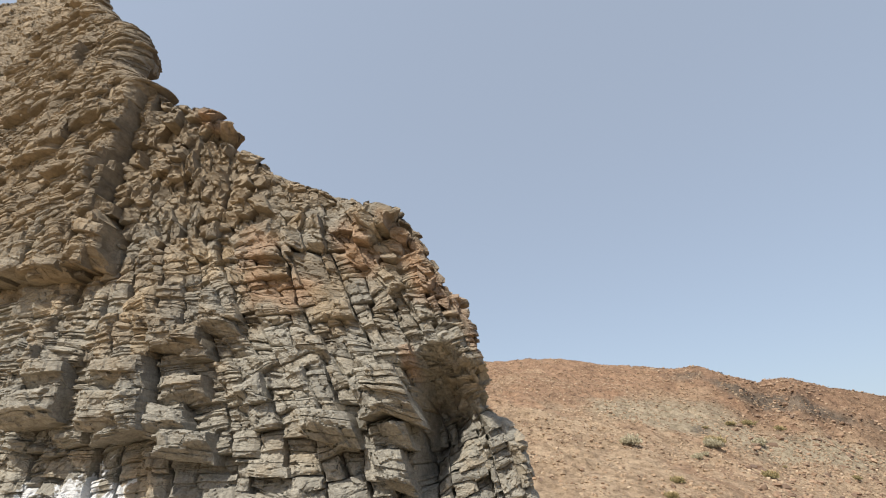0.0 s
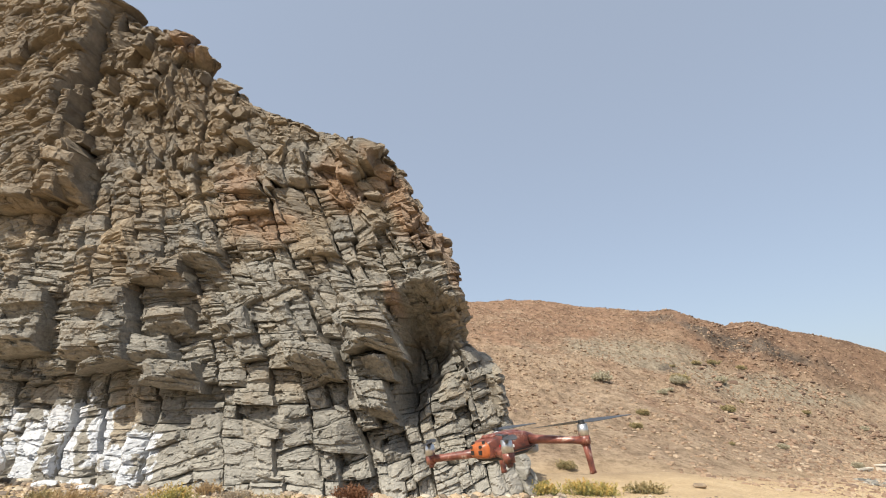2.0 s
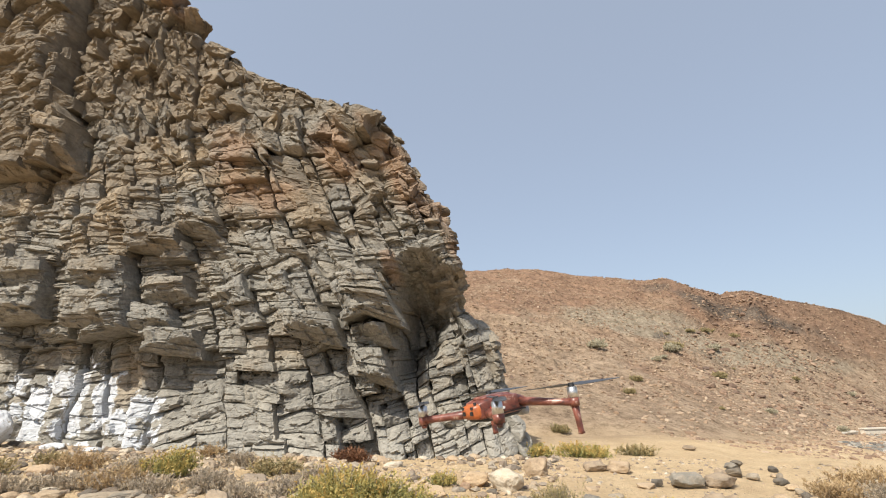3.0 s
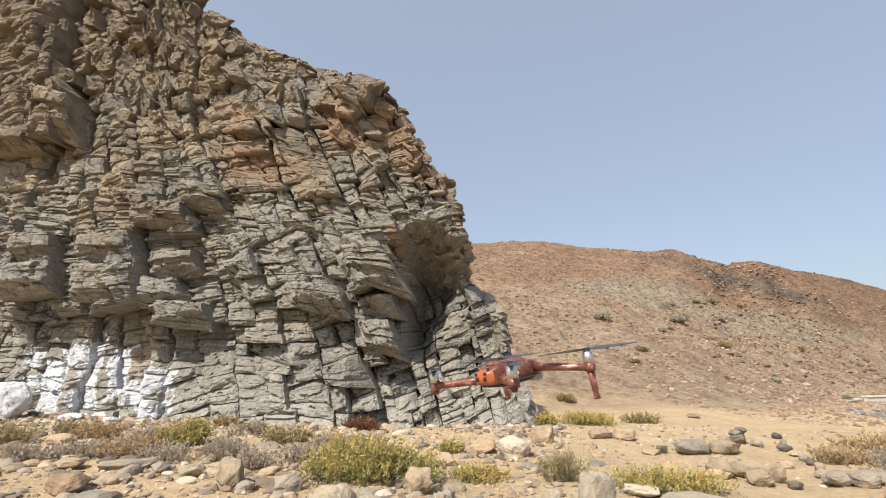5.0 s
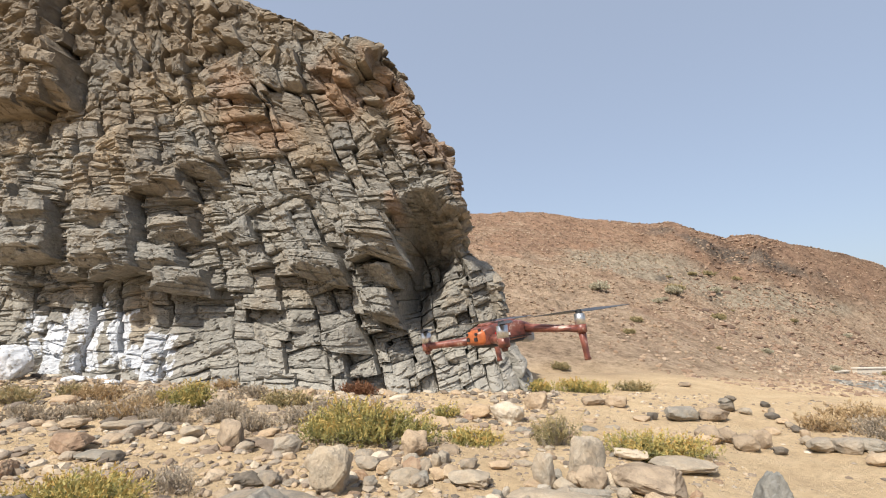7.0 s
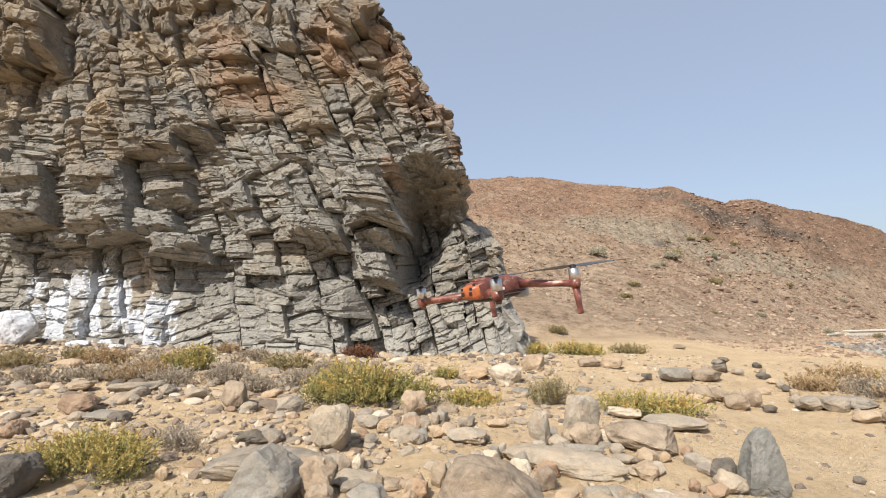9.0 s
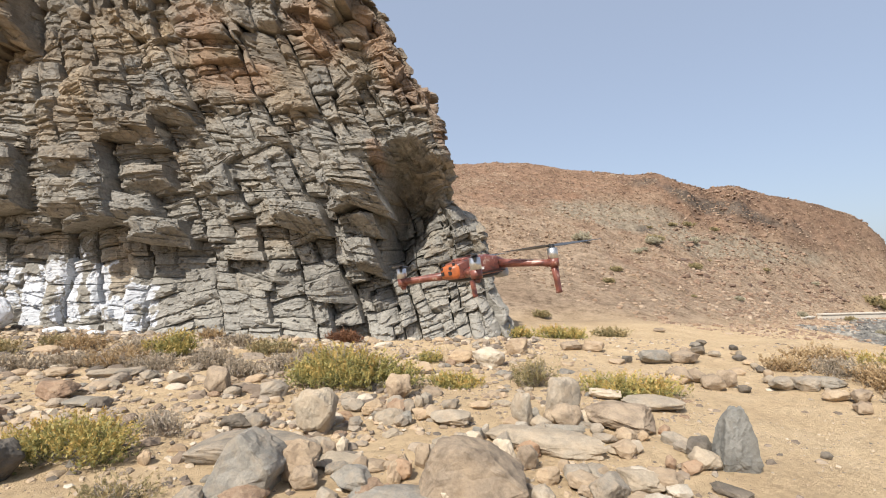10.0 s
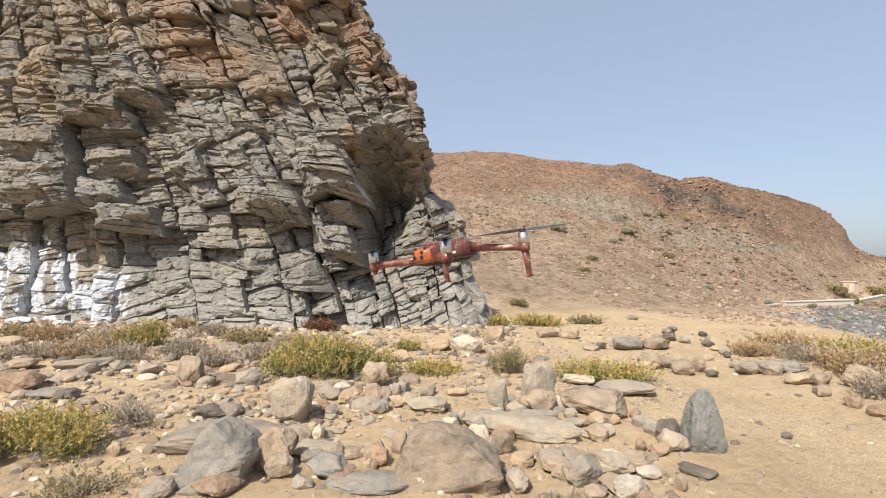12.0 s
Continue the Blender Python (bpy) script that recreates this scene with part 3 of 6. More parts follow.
def cliff_relief(X, Z):
    """How far the rock stands out at arrays of place along and height; and a number for each block."""
    c, zz = column_place(X, Z)
    k = np.clip(np.searchsorted(COL_EDGES, c) - 1, 0, len(COL_EDGES) - 2)
    w = COL_EDGES[k + 1] - COL_EDGES[k]
    t = (c - COL_EDGES[k]) / w
    row, rt, rh = np.zeros(X.shape, int), np.zeros(X.shape), np.ones(X.shape)
    for n, edges in enumerate(COURSES):
        m = (k * 7) % len(COURSES) == n
        if m.any():
            e = np.clip(np.searchsorted(edges, zz[m]) - 1, 0, len(edges) - 2)
            row[m], rh[m] = e, edges[e + 1] - edges[e]
            rt[m] = (zz[m] - edges[e]) / rh[m]
    block = hashed(k, row, 3)
    turn = hashed(k, row, 4) - 0.5
    tip = hashed(k, row, 5) - 0.5
    big = BIG_OUT[np.clip(np.searchsorted(BIG_EDGES, c + 0.3 * fbm(X * 0.4, Z * 0.4, 47, 2)) - 1, 0, 51)]
    edge = np.minimum(t, 1 - t) * w
    bed = np.minimum(rt, 1 - rt) * rh
    apex = 0.25 + 0.5 * hashed(k, 0 * k, 12)
    facet = np.where(t < apex, (apex - t) * (0.05 + 0.32 * hashed(k, 0 * k, 13)), (t - apex) * (0.08 + 0.36 * hashed(k, 0 * k, 14))) * w
    p = big + COL_OUT[k] - facet
    whole = np.maximum(0.5 + 0.5 * smooth(1.8, 3.4, Z + 0.5 * fbm(X * 0.7, Z * 0.7, 64, 2)), smooth(-7.5, -4.5, X))
    jx, jz = c + 0.10 * fbm(X * 2, Z * 2, 65, 2), zz + 0.08 * fbm(X * 2, Z * 2, 66, 2)
    massive = smooth(-0.02, 0.06, fbm(X * 0.33, Z * 0.4, 71, 3)) > 0.5
    massive = massive & (X < -3.2)
    fine_u, fine_v = np.where(massive, 1.05, 1.7), np.where(massive, 1.35, 2.5)
    a1, b1, d1, e1 = cells(jx * fine_u, jz * fine_v, 170)
    e1 = e1 / np.where(massive, 0.75, 1.1)
    a2, b2, d2, e2 = cells(jx * 3.0, jz * 5.0, 174)
    a3, b3, d3, e3 = cells(jx * 7.5, jz * 12.0, 178)
    p = p + whole * (0.30 * (a1 - 0.5) + 0.46 * ((a1 * 7) % 1 - 0.5) * b1 + 0.40 * ((a1 * 13) % 1 - 0.5) * d1)
    p = p + np.where(massive, 0.55, 1.0) * (0.35 + 0.65 * whole) * (0.07 * (a2 - 0.5) + 0.11 * ((a2 * 7) % 1 - 0.5) * b2 + 0.09 * ((a2 * 13) % 1 - 0.5) * d2)
    p = p + 0.018 * (a3 - 0.5) + 0.03 * ((a3 * 7) % 1 - 0.5) * b3 + 0.03 * ((a3 * 13) % 1 - 0.5) * d3
    crack = smooth(0.04, 0.012, edge + 0.012 * fbm(X * 9, Z * 9, 51, 2)) * 0.45 * hashed(k, row // 5, 6) ** 4
    bedding = smooth(0.022, 0.0, bed + 0.010 * fbm(X * 7, Z * 7, 52, 2)) * 0.20 * hashed(k, row, 7) ** 2
    p = p - crack - bedding - whole * 0.34 * smooth(0.045, 0.015, e1) * ((a1 * 29) % 1) ** 2 - 0.10 * smooth(0.07, 0.02, e2) * a2
    p = p + 0.03 * (block - 0.5)
    # broken rubble rock higher up
    wx, wz = X + 0.25 * fbm(X, Z, 61, 3), Z + 0.25 * fbm(X, Z, 62, 3)
    i1, u1, v1, f1 = cells(wx * 1.15 + wz * 0.35, wz * 1.7 - wx * 0.25, 70)
    i2, u2, v2, f2 = cells(wx * 2.9 + wz * 0.5, wz * 4.2, 74)
    i3, u3, v3, f3 = cells(wx * 7.0, wz * 9.5, 76)
    q = 0.03 * (i3 - 0.5) + 0.05 * ((i3 * 7) % 1 - 0.5) * u3 + 0.05 * ((i3 * 13) % 1 - 0.5) * v3 + 0.34 * (i1 - 0.5) + 0.36 * ((i1 * 7) % 1 - 0.5) * u1 + 0.36 * ((i1 * 13) % 1 - 0.5) * v1 - 0.16 * smooth(0.06, 0, f1)
    q = q + 0.15 * (i2 - 0.5) + 0.24 * ((i2 * 7) % 1 - 0.5) * u2 + 0.24 * ((i2 * 13) % 1 - 0.45) * v2 - 0.07 * smooth(0.08, 0, f2)
    line = np.interp(X, [-16, -11, -8, -5, -3, -1.5, 0], [12.5, 10.5, 9.8, 9.0, 8.2, 6.6, 6.0])
    rubble = smooth(-0.5, 0.5, Z - line + 0.9 * fbm(X * 0.7, Z * 0.7, 63, 4))
    rubble = np.where((np.abs(Z - line) < 3) & (hashed(k, row // 3, 9) > 0.75), 1 - rubble, rubble)
    rubble = (rubble > 0.5).astype(float)
    p = np.where(rubble > 0.5, q, p)
    ident = np.where(rubble > 0.5, (i1 * 0.55 + i2 * 0.45), a1 * 0.4 + a2 * 0.35 + block * 0.25)
    p = p + 0.018 * fbm(X * 5, Z * 7, 55, 4, 0.6)
    return p, ident


def cliff_form(X, Z):
    """The great ledges, overhangs and swellings of the face."""
    p = 0.26 * fbm(X * 0.42, Z * 0.42, 56, 3)
    p = p + ledge(X, Z, -9.1, 0.95, 2.9, 6.6, 1.0, 0.12) + ledge(X, Z, -11.4, 0.95, 3.1, 6.6, 0.95, 0.1) + ledge(X, Z, -7.75, 0.62, 2.55, 4.3, 0.85, 0.2)
    p = p + ledge(X, Z, -7.2, 0.6, 2.25, 3.0, 0.6) + ledge(X, Z, -8.0, 0.75, 4.7, 6.0, 0.75, 0.3) + ledge(X, Z, -7.05, 0.48, 5.15, 6.4, 0.6, 0.3)
    p = p + ledge(X, Z, -3.8, 0.6, 2.55, 4.2, 0.85, 0.3) + ledge(X, Z, -2.5, 0.50, 3.05, 4.9, 0.95, 0.3) + ledge(X, Z, -2.5, 0.42, 1.55, 3.0, 0.7, 0.15)
    p = p + ledge(X, Z, -5.8, 0.45, 3.25, 4.4, 0.40, 0.4) + ledge(X, Z, -4.55, 0.45, 4.4, 5.6, 0.40, 0.6) + ledge(X, Z, -5.6, 0.5, 2.0, 3.0, 0.15)
    p = p + ledge(X, Z, -14.7, 3.1, 7.25, 26.0, 1.7, 0.2, 0.12) + ledge(X, Z, -14.4, 2.2, 12.8, 19.0, 0.6, 0.1, 0.3)
    p = p + ledge(X, Z, -10.0, 1.0, 13.1, 14.9, 0.39, 0.2, 0.15) + ledge(X, Z, -3.0, 0.7, 7.6, 9.2, 0.35, 0.3) + ledge(X, Z, -5.2, 0.6, 7.0, 8.4, 0.3, 0.2)
    a, b, d, _ = cells(X * 0.62 + 0.35 * Z, Z * 0.8 - 0.3 * X, 381)
    slab = 0.45 * (a - 0.5) + 0.75 * ((a * 7) % 1 - 0.5) * b + 0.6 * ((a * 13) % 1 - 0.6) * d
    return p + slab * smooth(6.5, 8.5, Z + 0.3 * X + 2.0)


def cliff_base(X, Z):
    """The mean face before its relief: the foot's line below, a nose whose sloping underside hangs over the recess, and a lean backwards."""
    foot = np.interp(X, FOOT_X, FOOT_Y)
    foot = foot - np.clip(foot - np.interp(X, [-2.4, -0.4, 1.5], [11.2, 11.9, 12.1]), 0, 3) * smooth(2.3, 0.5, Z - 1.5 * (X + 2.0) + 0.5 * fbm(X * 2.0, Z * 2.0, 385, 3)) * smooth(-2.3, -2.0, X)
    nose = np.interp(X, [-24, -14, -10, -5, -2.5, 3], [12.6, 10.9, 10.55, 10.65, 10.75, 11.1])
    roof = np.interp(X, [-2.4, -1.9, -1.2, -0.8, -0.4, 1.0], [3.2, 3.5, 3.15, 3.15, 3.4, 3.4])
    lip = np.interp(X, [-2.4, -1.9, -1.2, -0.4, 1.0], [0.4, 1.3, 1.6, 0.9, 0.6])
    hang = np.clip((Z - roof + 0.2 * fbm(X * 1.6, Z * 1.6, 58, 3)) / lip, 0, 1)
    batter = 0.22 * np.clip(1.6 - Z, 0, 3) * -0.9 + 0.13 * np.clip(Z, 0, 2.4) * smooth(3.1, 2.4, Z) * smooth(-1.9, -2.6, X)
    return foot * (1 - hang) + nose * hang + 0.06 * np.clip(Z - 4, 0, 30) + batter


def cliff_surface(s, Z):
    """Places on the cliff for a way s along it (0 at the outer corner, beyond which it turns back) and a height."""
    R = np.interp(Z, [2.9, 3.4, 6.5, 8.5], [0.8, 0.45, 0.45, 0.8])
    rim = np.interp(Z, RIM_Z, RIM_X) + 0.10 * fbm(Z * 1.9, Z * 0, 59, 3) + 0.07 * (cells(Z * 1.6, Z * 0 + 0.5, 60)[0] - 0.5)
    X = s + rim + (math.pi / 2 - 1) * R
    s0 = -R * math.pi / 2
    phi = np.clip((s - s0) / R, 0, math.pi / 2)
    straight = np.where(s < s0, s - s0, 0.0)
    p, ident = cliff_relief(X, Z)
    base = cliff_base(np.minimum(X, 2), Z)
    p = 0.5 * p - 0.42 + 0.26 * fbm(X * 0.42, Z * 0.42, 56, 3)
    x = rim - R + straight + R * np.sin(phi) - 0.45 * np.clip(s, 0, None)
    y = base + R * (1 - np.cos(phi)) + np.clip(s, 0, None)
    # break up the shelving tops behind the rim
    shelf = smooth(0.8, 2.0, np.abs(np.gradient(np.interp(Z, RIM_Z, RIM_X), axis=1) / np.gradient(Z, axis=1))) * smooth(-3.0, -0.8, s)
    g1, h1, l1, _ = cells(x * 1.7, y * 1.7, 211)
    g2, h2, l2, _ = cells(x * 4.5, y * 4.5, 215)
    lift = shelf * (0.42 * (g1 - 0.5) + 0.45 * ((g1 * 7) % 1 - 0.5) * h1 + 0.16 * (g2 - 0.5) + 0.2 * ((g2 * 7) % 1 - 0.5) * h2)
    return np.stack([x + p * np.sin(phi) * 0.8, y - p * np.cos(phi), Z + lift], -1), ident


ss = np.concatenate([np.arange(-19.0, -14.0, 0.07), np.arange(-14.0, 0.6, 0.045), np.arange(0.6, 3.0, 0.12), np.arange(3.0, 26.0, 1.0)])
zs = np.concatenate([np.arange(-0.7, 9.0, 0.045), np.arange(9.0, 14.0, 0.06), np.arange(14.0, 29.0, 0.08)])
SS, ZZ = np.meshgrid(ss, zs, indexing="ij")
PTS, IDS = cliff_surface(SS, ZZ)
rock_faces = grid_faces(len(ss), len(zs))
cliff = tagged(new("cliff"), "jointed grey and ochre basalt cliff with overhangs", "cliff")
rock_face = mesh_ob("rock_face", PTS.reshape(-1, 3), rock_faces, ROCK, cliff, "broken basalt behind the jointed blocks")


def clipped(poly, nx, nz, d):
    """The part of a convex outline on which nx * x + nz * z <= d."""
    out = []
    for a, b in zip(poly, poly[1:] + poly[:1]):
        fa, fb = nx * a[0] + nz * a[1] - d, nx * b[0] + nz * b[1] - d
        if fa <= 0:
            out.append(a)
        if fa * fb < 0:
            t = fa / (fa - fb)
            out.append((a[0] + t * (b[0] - a[0]), a[1] + t * (b[1] - a[1])))
    return out


def upright(u, z):
    """From the upright plan of the joints to the leaning columns of the face."""
    return u - lean_of(u) * lean_height(z)


def on_face(X, Z, p, base):
    """World places for places along the face, with so much standing out before a base depth."""
    R = np.interp(Z, [2.9, 3.4, 6.5, 8.5], [0.8, 0.45, 0.45, 0.8])
    rim = np.interp(Z, RIM_Z, RIM_X) + 0.10 * fbm(Z * 1.9, Z * 0, 59, 3)
    s = X - rim - (math.pi / 2 - 1) * R
    phi = np.clip(s / R + math.pi / 2, 0, math.pi / 2)
    x = rim - R + np.minimum(s + R * math.pi / 2, 0) + R * np.sin(phi) - 0.45 * np.clip(s, 0, None)
    y = base + R * (1 - np.cos(phi)) + np.clip(s, 0, None)
    return np.stack([x + p * np.sin(phi) * 0.8, y - p * np.cos(phi), Z], -1)


# the plan of the blocks: long joints between columns with courses of their own below, loose rubble above
r = random.Random(23)
JOINTS = [-12.6, -12.0, -11.6, -10.75, -10.3, -9.65, -9.05, -8.5, -7.8, -7.1, -6.6, -6.0, -5.4, -4.85, -4.3, -3.85, -3.4, -2.95, -2.5, -2.05]
OPEN_JOINTS = {-12.0: 0.03, -11.6: 0.04, -9.65: 0.04, -10.3: 0.03, -8.5: 0.055, -7.1: 0.035, -5.4: 0.03, -4.3: 0.04, -2.95: 0.03}
EDGES = [-24.0]
while EDGES[-1] < -13.4:
    EDGES.append(EDGES[-1] + r.uniform(0.6, 1.0))
for joint in JOINTS:
    EDGES.append(joint)
while EDGES[-1] < 3.2:
    EDGES.append(EDGES[-1] + r.uniform(0.24, 0.42))
GAPS = [OPEN_JOINTS.get(e, 0.001 + 0.010 * r.random() ** 3) for e in EDGES]
COLUMN_OUT = [r.gauss(0, 0.06) - (0.25 if e == -12.0 else 0.0) for e in EDGES]
COLUMN_FACES = [(r.uniform(0.2, 0.8), r.uniform(0.0, 0.30), r.uniform(0.0, 0.38)) for _ in EDGES]


def laminated(x, z):
    """Where the rock splits into thin beds."""
    return x < -6.3 and 2.2 < z < 6.2 or x > -2.9 and 1.4 < z < 7


def dipping(x, z):
    """The mass at the outer corner of the foot, whose beds dip steeply."""
    return x > -1.9 and z < 3.3


SEEDS = []
for k in range(len(EDGES) - 1):
    u, w = EDGES[k], EDGES[k + 1] - EDGES[k]
    z, tip = -0.9 - r.uniform(0, 0.6), 0.0
    while z < 27:
        line = float(np.interp(u, [-16, -12.4, -11.6, -11, -8, -5, -3, -1.5, 0, 1], [24.0, 22.0, 8.6, 8.2, 7.6, 8.0, 7.4, 6.0, 4.8, 4.2])) + r.uniform(-0.7, 0.7)
        loose = z > line
        x = float(upright(np.array(u + w / 2), np.array(z)))
        if loose:
            tall = r.choice((r.uniform(0.2, 0.4), r.uniform(0.35, 0.65), r.uniform(0.6, 1.1)))
        elif dipping(x, z):
            tall = r.choice((r.uniform(0.2, 0.4), r.uniform(0.4, 0.9)))
        elif laminated(x, z):
            tall = r.uniform(0.4, 1.1)
        elif z < 2.3:
            tall = r.choice((r.uniform(0.25, 0.5), r.uniform(0.4, 0.8), r.uniform(0.7, 1.2) if u < -6.5 else 0.5))
        else:
            tall = r.choice((r.uniform(0.15, 0.3), r.uniform(0.3, 0.6), r.uniform(0.5, 1.0)))
        if z > 13:
            tall *= 1.6
        tip_next = r.gauss(0.38, 0.12) if u < -11.8 and z > 7 else r.gauss(0.36, 0.08) if dipping(x, z) else r.gauss(0.06, 0.2)
        SEEDS.append((u + w / 2 + r.uniform(-0.3, 0.3) * (w if loose else 0), z + tall / 2, loose, k, z, z + tall, tip, tip_next))
        z += tall
        tip = tip_next
SEED_U, SEED_Z = np.array([q[0] for q in SEEDS]), np.array([q[1] for q in SEEDS])


def joint_at(k, z):
    """The line of an upright joint: it wanders, and jumps a little from one storey to the next."""
    band = np.floor(z / (0.7 + 0.12 * (k % 5)) + 0.7 * (k % 7))
    jump = 0.03 if GAPS[k] > 0.02 else 0.30
    return EDGES[k] + 0.26 * fbm(z * 0.55, z * 0 + k * 3.7, 311, 4) + jump * (hashed(band.astype(int) + 40, 0 * band.astype(int) + k, 312) - 0.5)


def broken(u, z, seed=0.0):
    """Flat broken facets of the rock, each tipped its own way, large and small."""
    uu, zz = u + 0.10 * fbm(u * 2.1, z * 2.1, 325, 2), z + 0.08 * fbm(u * 2.3, z * 2.3, 327, 2)
    a, b, d, ra = cells(uu * 2.6 + 0.5 * zz + seed, zz * 3.6 - 0.4 * uu, 321)
    e, f, g, _ = cells(uu * 6.5 - 0.8 * zz + seed, zz * 9.0 + 0.9 * uu, 323)
    h, i, j, _ = cells(uu * 13.0 + 1.5 * zz + seed, zz * 19.0 - 1.0 * uu, 326)
    p = 0.09 * (a - 0.5) + 0.24 * ((a * 7) % 1 - 0.5) * b + 0.17 * ((a * 13) % 1 - 0.5) * d
    p = p + 0.02 * (e - 0.5) + 0.06 * ((e * 7) % 1 - 0.5) * f + 0.05 * ((e * 13) % 1 - 0.5) * g
    p = p + 0.008 * (h - 0.5) + 0.025 * ((h * 7) % 1 - 0.5) * i + 0.02 * ((h * 13) % 1 - 0.5) * j + 0.006 * fbm(u * 12, z * 18, 329, 2)
    # open cracks between some of the pieces
    return p - 0.09 * smooth(0.05, 0.02, ra) * smooth(0.6, 0.75, (a * 29) % 1)


def fronts(rr, size, loose):
    """The planes that meet in the front of a block: one broad face and a few corners split off."""
    planes = [(0.0, rr.gauss(0, 0.05 if not loose else 0.2), rr.gauss(-0.02, 0.06) if not loose else rr.gauss(-0.05, 0.18))]
    for _ in range(rr.choice((0, 1, 1, 2))):
        a, k = rr.uniform(0, 2 * math.pi), rr.uniform(0.4, 1.0)
        planes.append((k * rr.uniform(0.5, 0.95) * size, -k * math.cos(a), -k * math.sin(a)))
    return planes


def emit(made, grid, closed, tints, cap=False):
    verts, faces, marks = made
    first, (a, b) = sum(len(v) for v in verts), grid.shape[:2]
    ia, ib = np.meshgrid(np.arange(a - 1), np.arange(b if closed else b - 1), indexing="ij")
    nb = (ib + 1) % b
    verts.append(grid.reshape(-1, 3))
    faces.append(first + np.stack([ia * b + ib, ia * b + b + ib, ia * b + b + nb, ia * b + nb], -1).reshape(-1, 4))
    marks.append(np.broadcast_to(tints, (a, b)).ravel())


def layered_block(q, out, base, rr, made, tint, span=None, columns=1):
    """A block of a column, split into beds of uneven thickness that step in and out, with sides that run back into the face."""
    u0, z0, loose, k, z_low, z_high, tip0, tip1 = q
    tall = z_high - z_low
    x0 = float(upright(np.array(u0), np.array(z0)))
    beds = bool(span) or laminated(x0, z0)
    thick = rr.uniform(0.10, 0.26) if span else rr.uniform(0.05, 0.12) if beds else rr.choice((rr.uniform(0.1, 0.2), rr.uniform(0.2, 0.5), 0.6))
    if dipping(x0, z0):
        thick = rr.uniform(0.12, 0.35)
    levels = [0.0]
    while levels[-1] < 1:
        levels.append(levels[-1] + thick * rr.choice((0.5, 0.8, 1.1, 1.9)) * rr.uniform(0.8, 1.2) / tall)
    levels[-1] = 1.0
    if len(levels) > 2 and levels[-1] - levels[-2] < 0.05 / tall:
        levels.pop(-2)
    rows = [(0, 1.0, 0, 0, 0), (0, 0.5, 0, 0, 0), (0, 0.12, 0, 0, 0)]
    steps_out = [rr.gauss(0, 0.04 if beds else 0.02) for _ in levels]
    slide = [rr.gauss(0, 0.02) for _ in levels]
    for n in range(len(levels) - 1):
        a, b = levels[n], levels[n + 1]
        g = min(0.25 * (b - a), rr.uniform(0.004, 0.012) / tall)
        count = max(1, int((b - a) * tall / 0.034))
        if n:
            rows.append((a, 0, n, rr.choice((0.03, 0.08, 0.14, 0.2) if beds else (0.01, 0.03, 0.08, 0.14)), 0))
        rows += [(a + g + (b - a - 2 * g) * i / count, 0, n, 0, 0.5 - i / count) for i in range(count + 1)]
    top = len(levels) - 2
    rows += [(1, 0.12, top, 0, 0), (1, 0.5, top, 0, 0), (1, 1.0, top, 0, 0)]
    v, row_deep, layer, groove, within = (np.array(c)[:, None] for c in zip(*rows))
    wide = span[1] - span[0] if span else EDGES[k + columns] - EDGES[k]
    m = max(3, int(wide / 0.033))
    f = np.concatenate([[0, 0, 0], np.linspace(0, 1, m + 1), [1, 1, 1]])[None, :]
    col_deep = np.concatenate([[1.0, 0.5, 0.12], np.zeros(m + 1), [0.12, 0.5, 1.0]])[None, :]
    lay = layer.astype(int)
    zm = z_low + v * tall
    if span:
        left, right = (e + 0.08 * fbm(zm * 1.3, zm * 0 + e, 337, 3) for e in span)
    else:
        left, right = joint_at(k, zm) + GAPS[k], joint_at(k + columns, zm) - GAPS[k + columns]
    U = left + (right - left) * f
    side = np.minimum(f, 1 - f) * wide
    U = U + np.array(slide)[lay] * smooth(0.0, 0.12, side) + 0 * v
    Z = zm + (U - u0) * (tip0 * (1 - v) + tip1 * v) + 0.04 * fbm(U * 2.6, zm * 1.5, 333, 3) + 0.004 * np.where(v > 0.5, -1, 1)
    planes = fronts(rr, max(wide, tall) * 0.6, False)
    if z0 < 2.4:
        planes[0] = (0.0, planes[0][1], planes[0][2] - 0.20)
    if span:
        # a prow: its underside slopes back and its flanks turn away
        lift, flank = rr.uniform(0.9, 1.4), rr.uniform(0.35, 0.6)
        planes += [(lift * (z0 - z_low) - rr.uniform(0.35, 0.5), rr.gauss(0, 0.2), lift), (flank * wide * rr.uniform(0.15, 0.4), flank, 0), (flank * wide * rr.uniform(0.15, 0.4), -flank, 0)]
        apex, sl, sr = 0.5, 0.0, 0.0
    else:
        apex, sl, sr = COLUMN_FACES[k]
    p = out + np.array(steps_out)[lay] - wide * np.where(f < apex, (apex - f) * sl, (f - apex) * sr)
    p = p + np.min([o + gx * (U - u0) + gv * (Z - z0) for o, gx, gv in planes], 0)
    # beds break across in steps of their own
    part_of = np.floor(U * (2.6 if beds else 1.9) + 3.7 * hashed(lay + 5, lay * 0 + int(u0 * 37) + 3000, int(z0 * 41) + 100)).astype(int)
    crumb = hashed(part_of + 400, lay + int(z0 * 60) + 100, 351) - 0.5
    p = p + (0.075 if beds else 0.03) * crumb + 0.10 * thick * within
    p = np.maximum(p, out - 0.5) + broken(U, Z, 3 * k) * (0.5 if dipping(x0, z0) else 0.8 if z0 > 2.4 or u0 > -6.5 else 0.7)
    end = np.minimum(np.minimum(side, (1 - v) * tall), v * tall)
    fade = smooth(-0.25, 0.2, fbm(U * 1.3 + 3 * k, lay * 0.83 + z0 * 5, 355, 2))
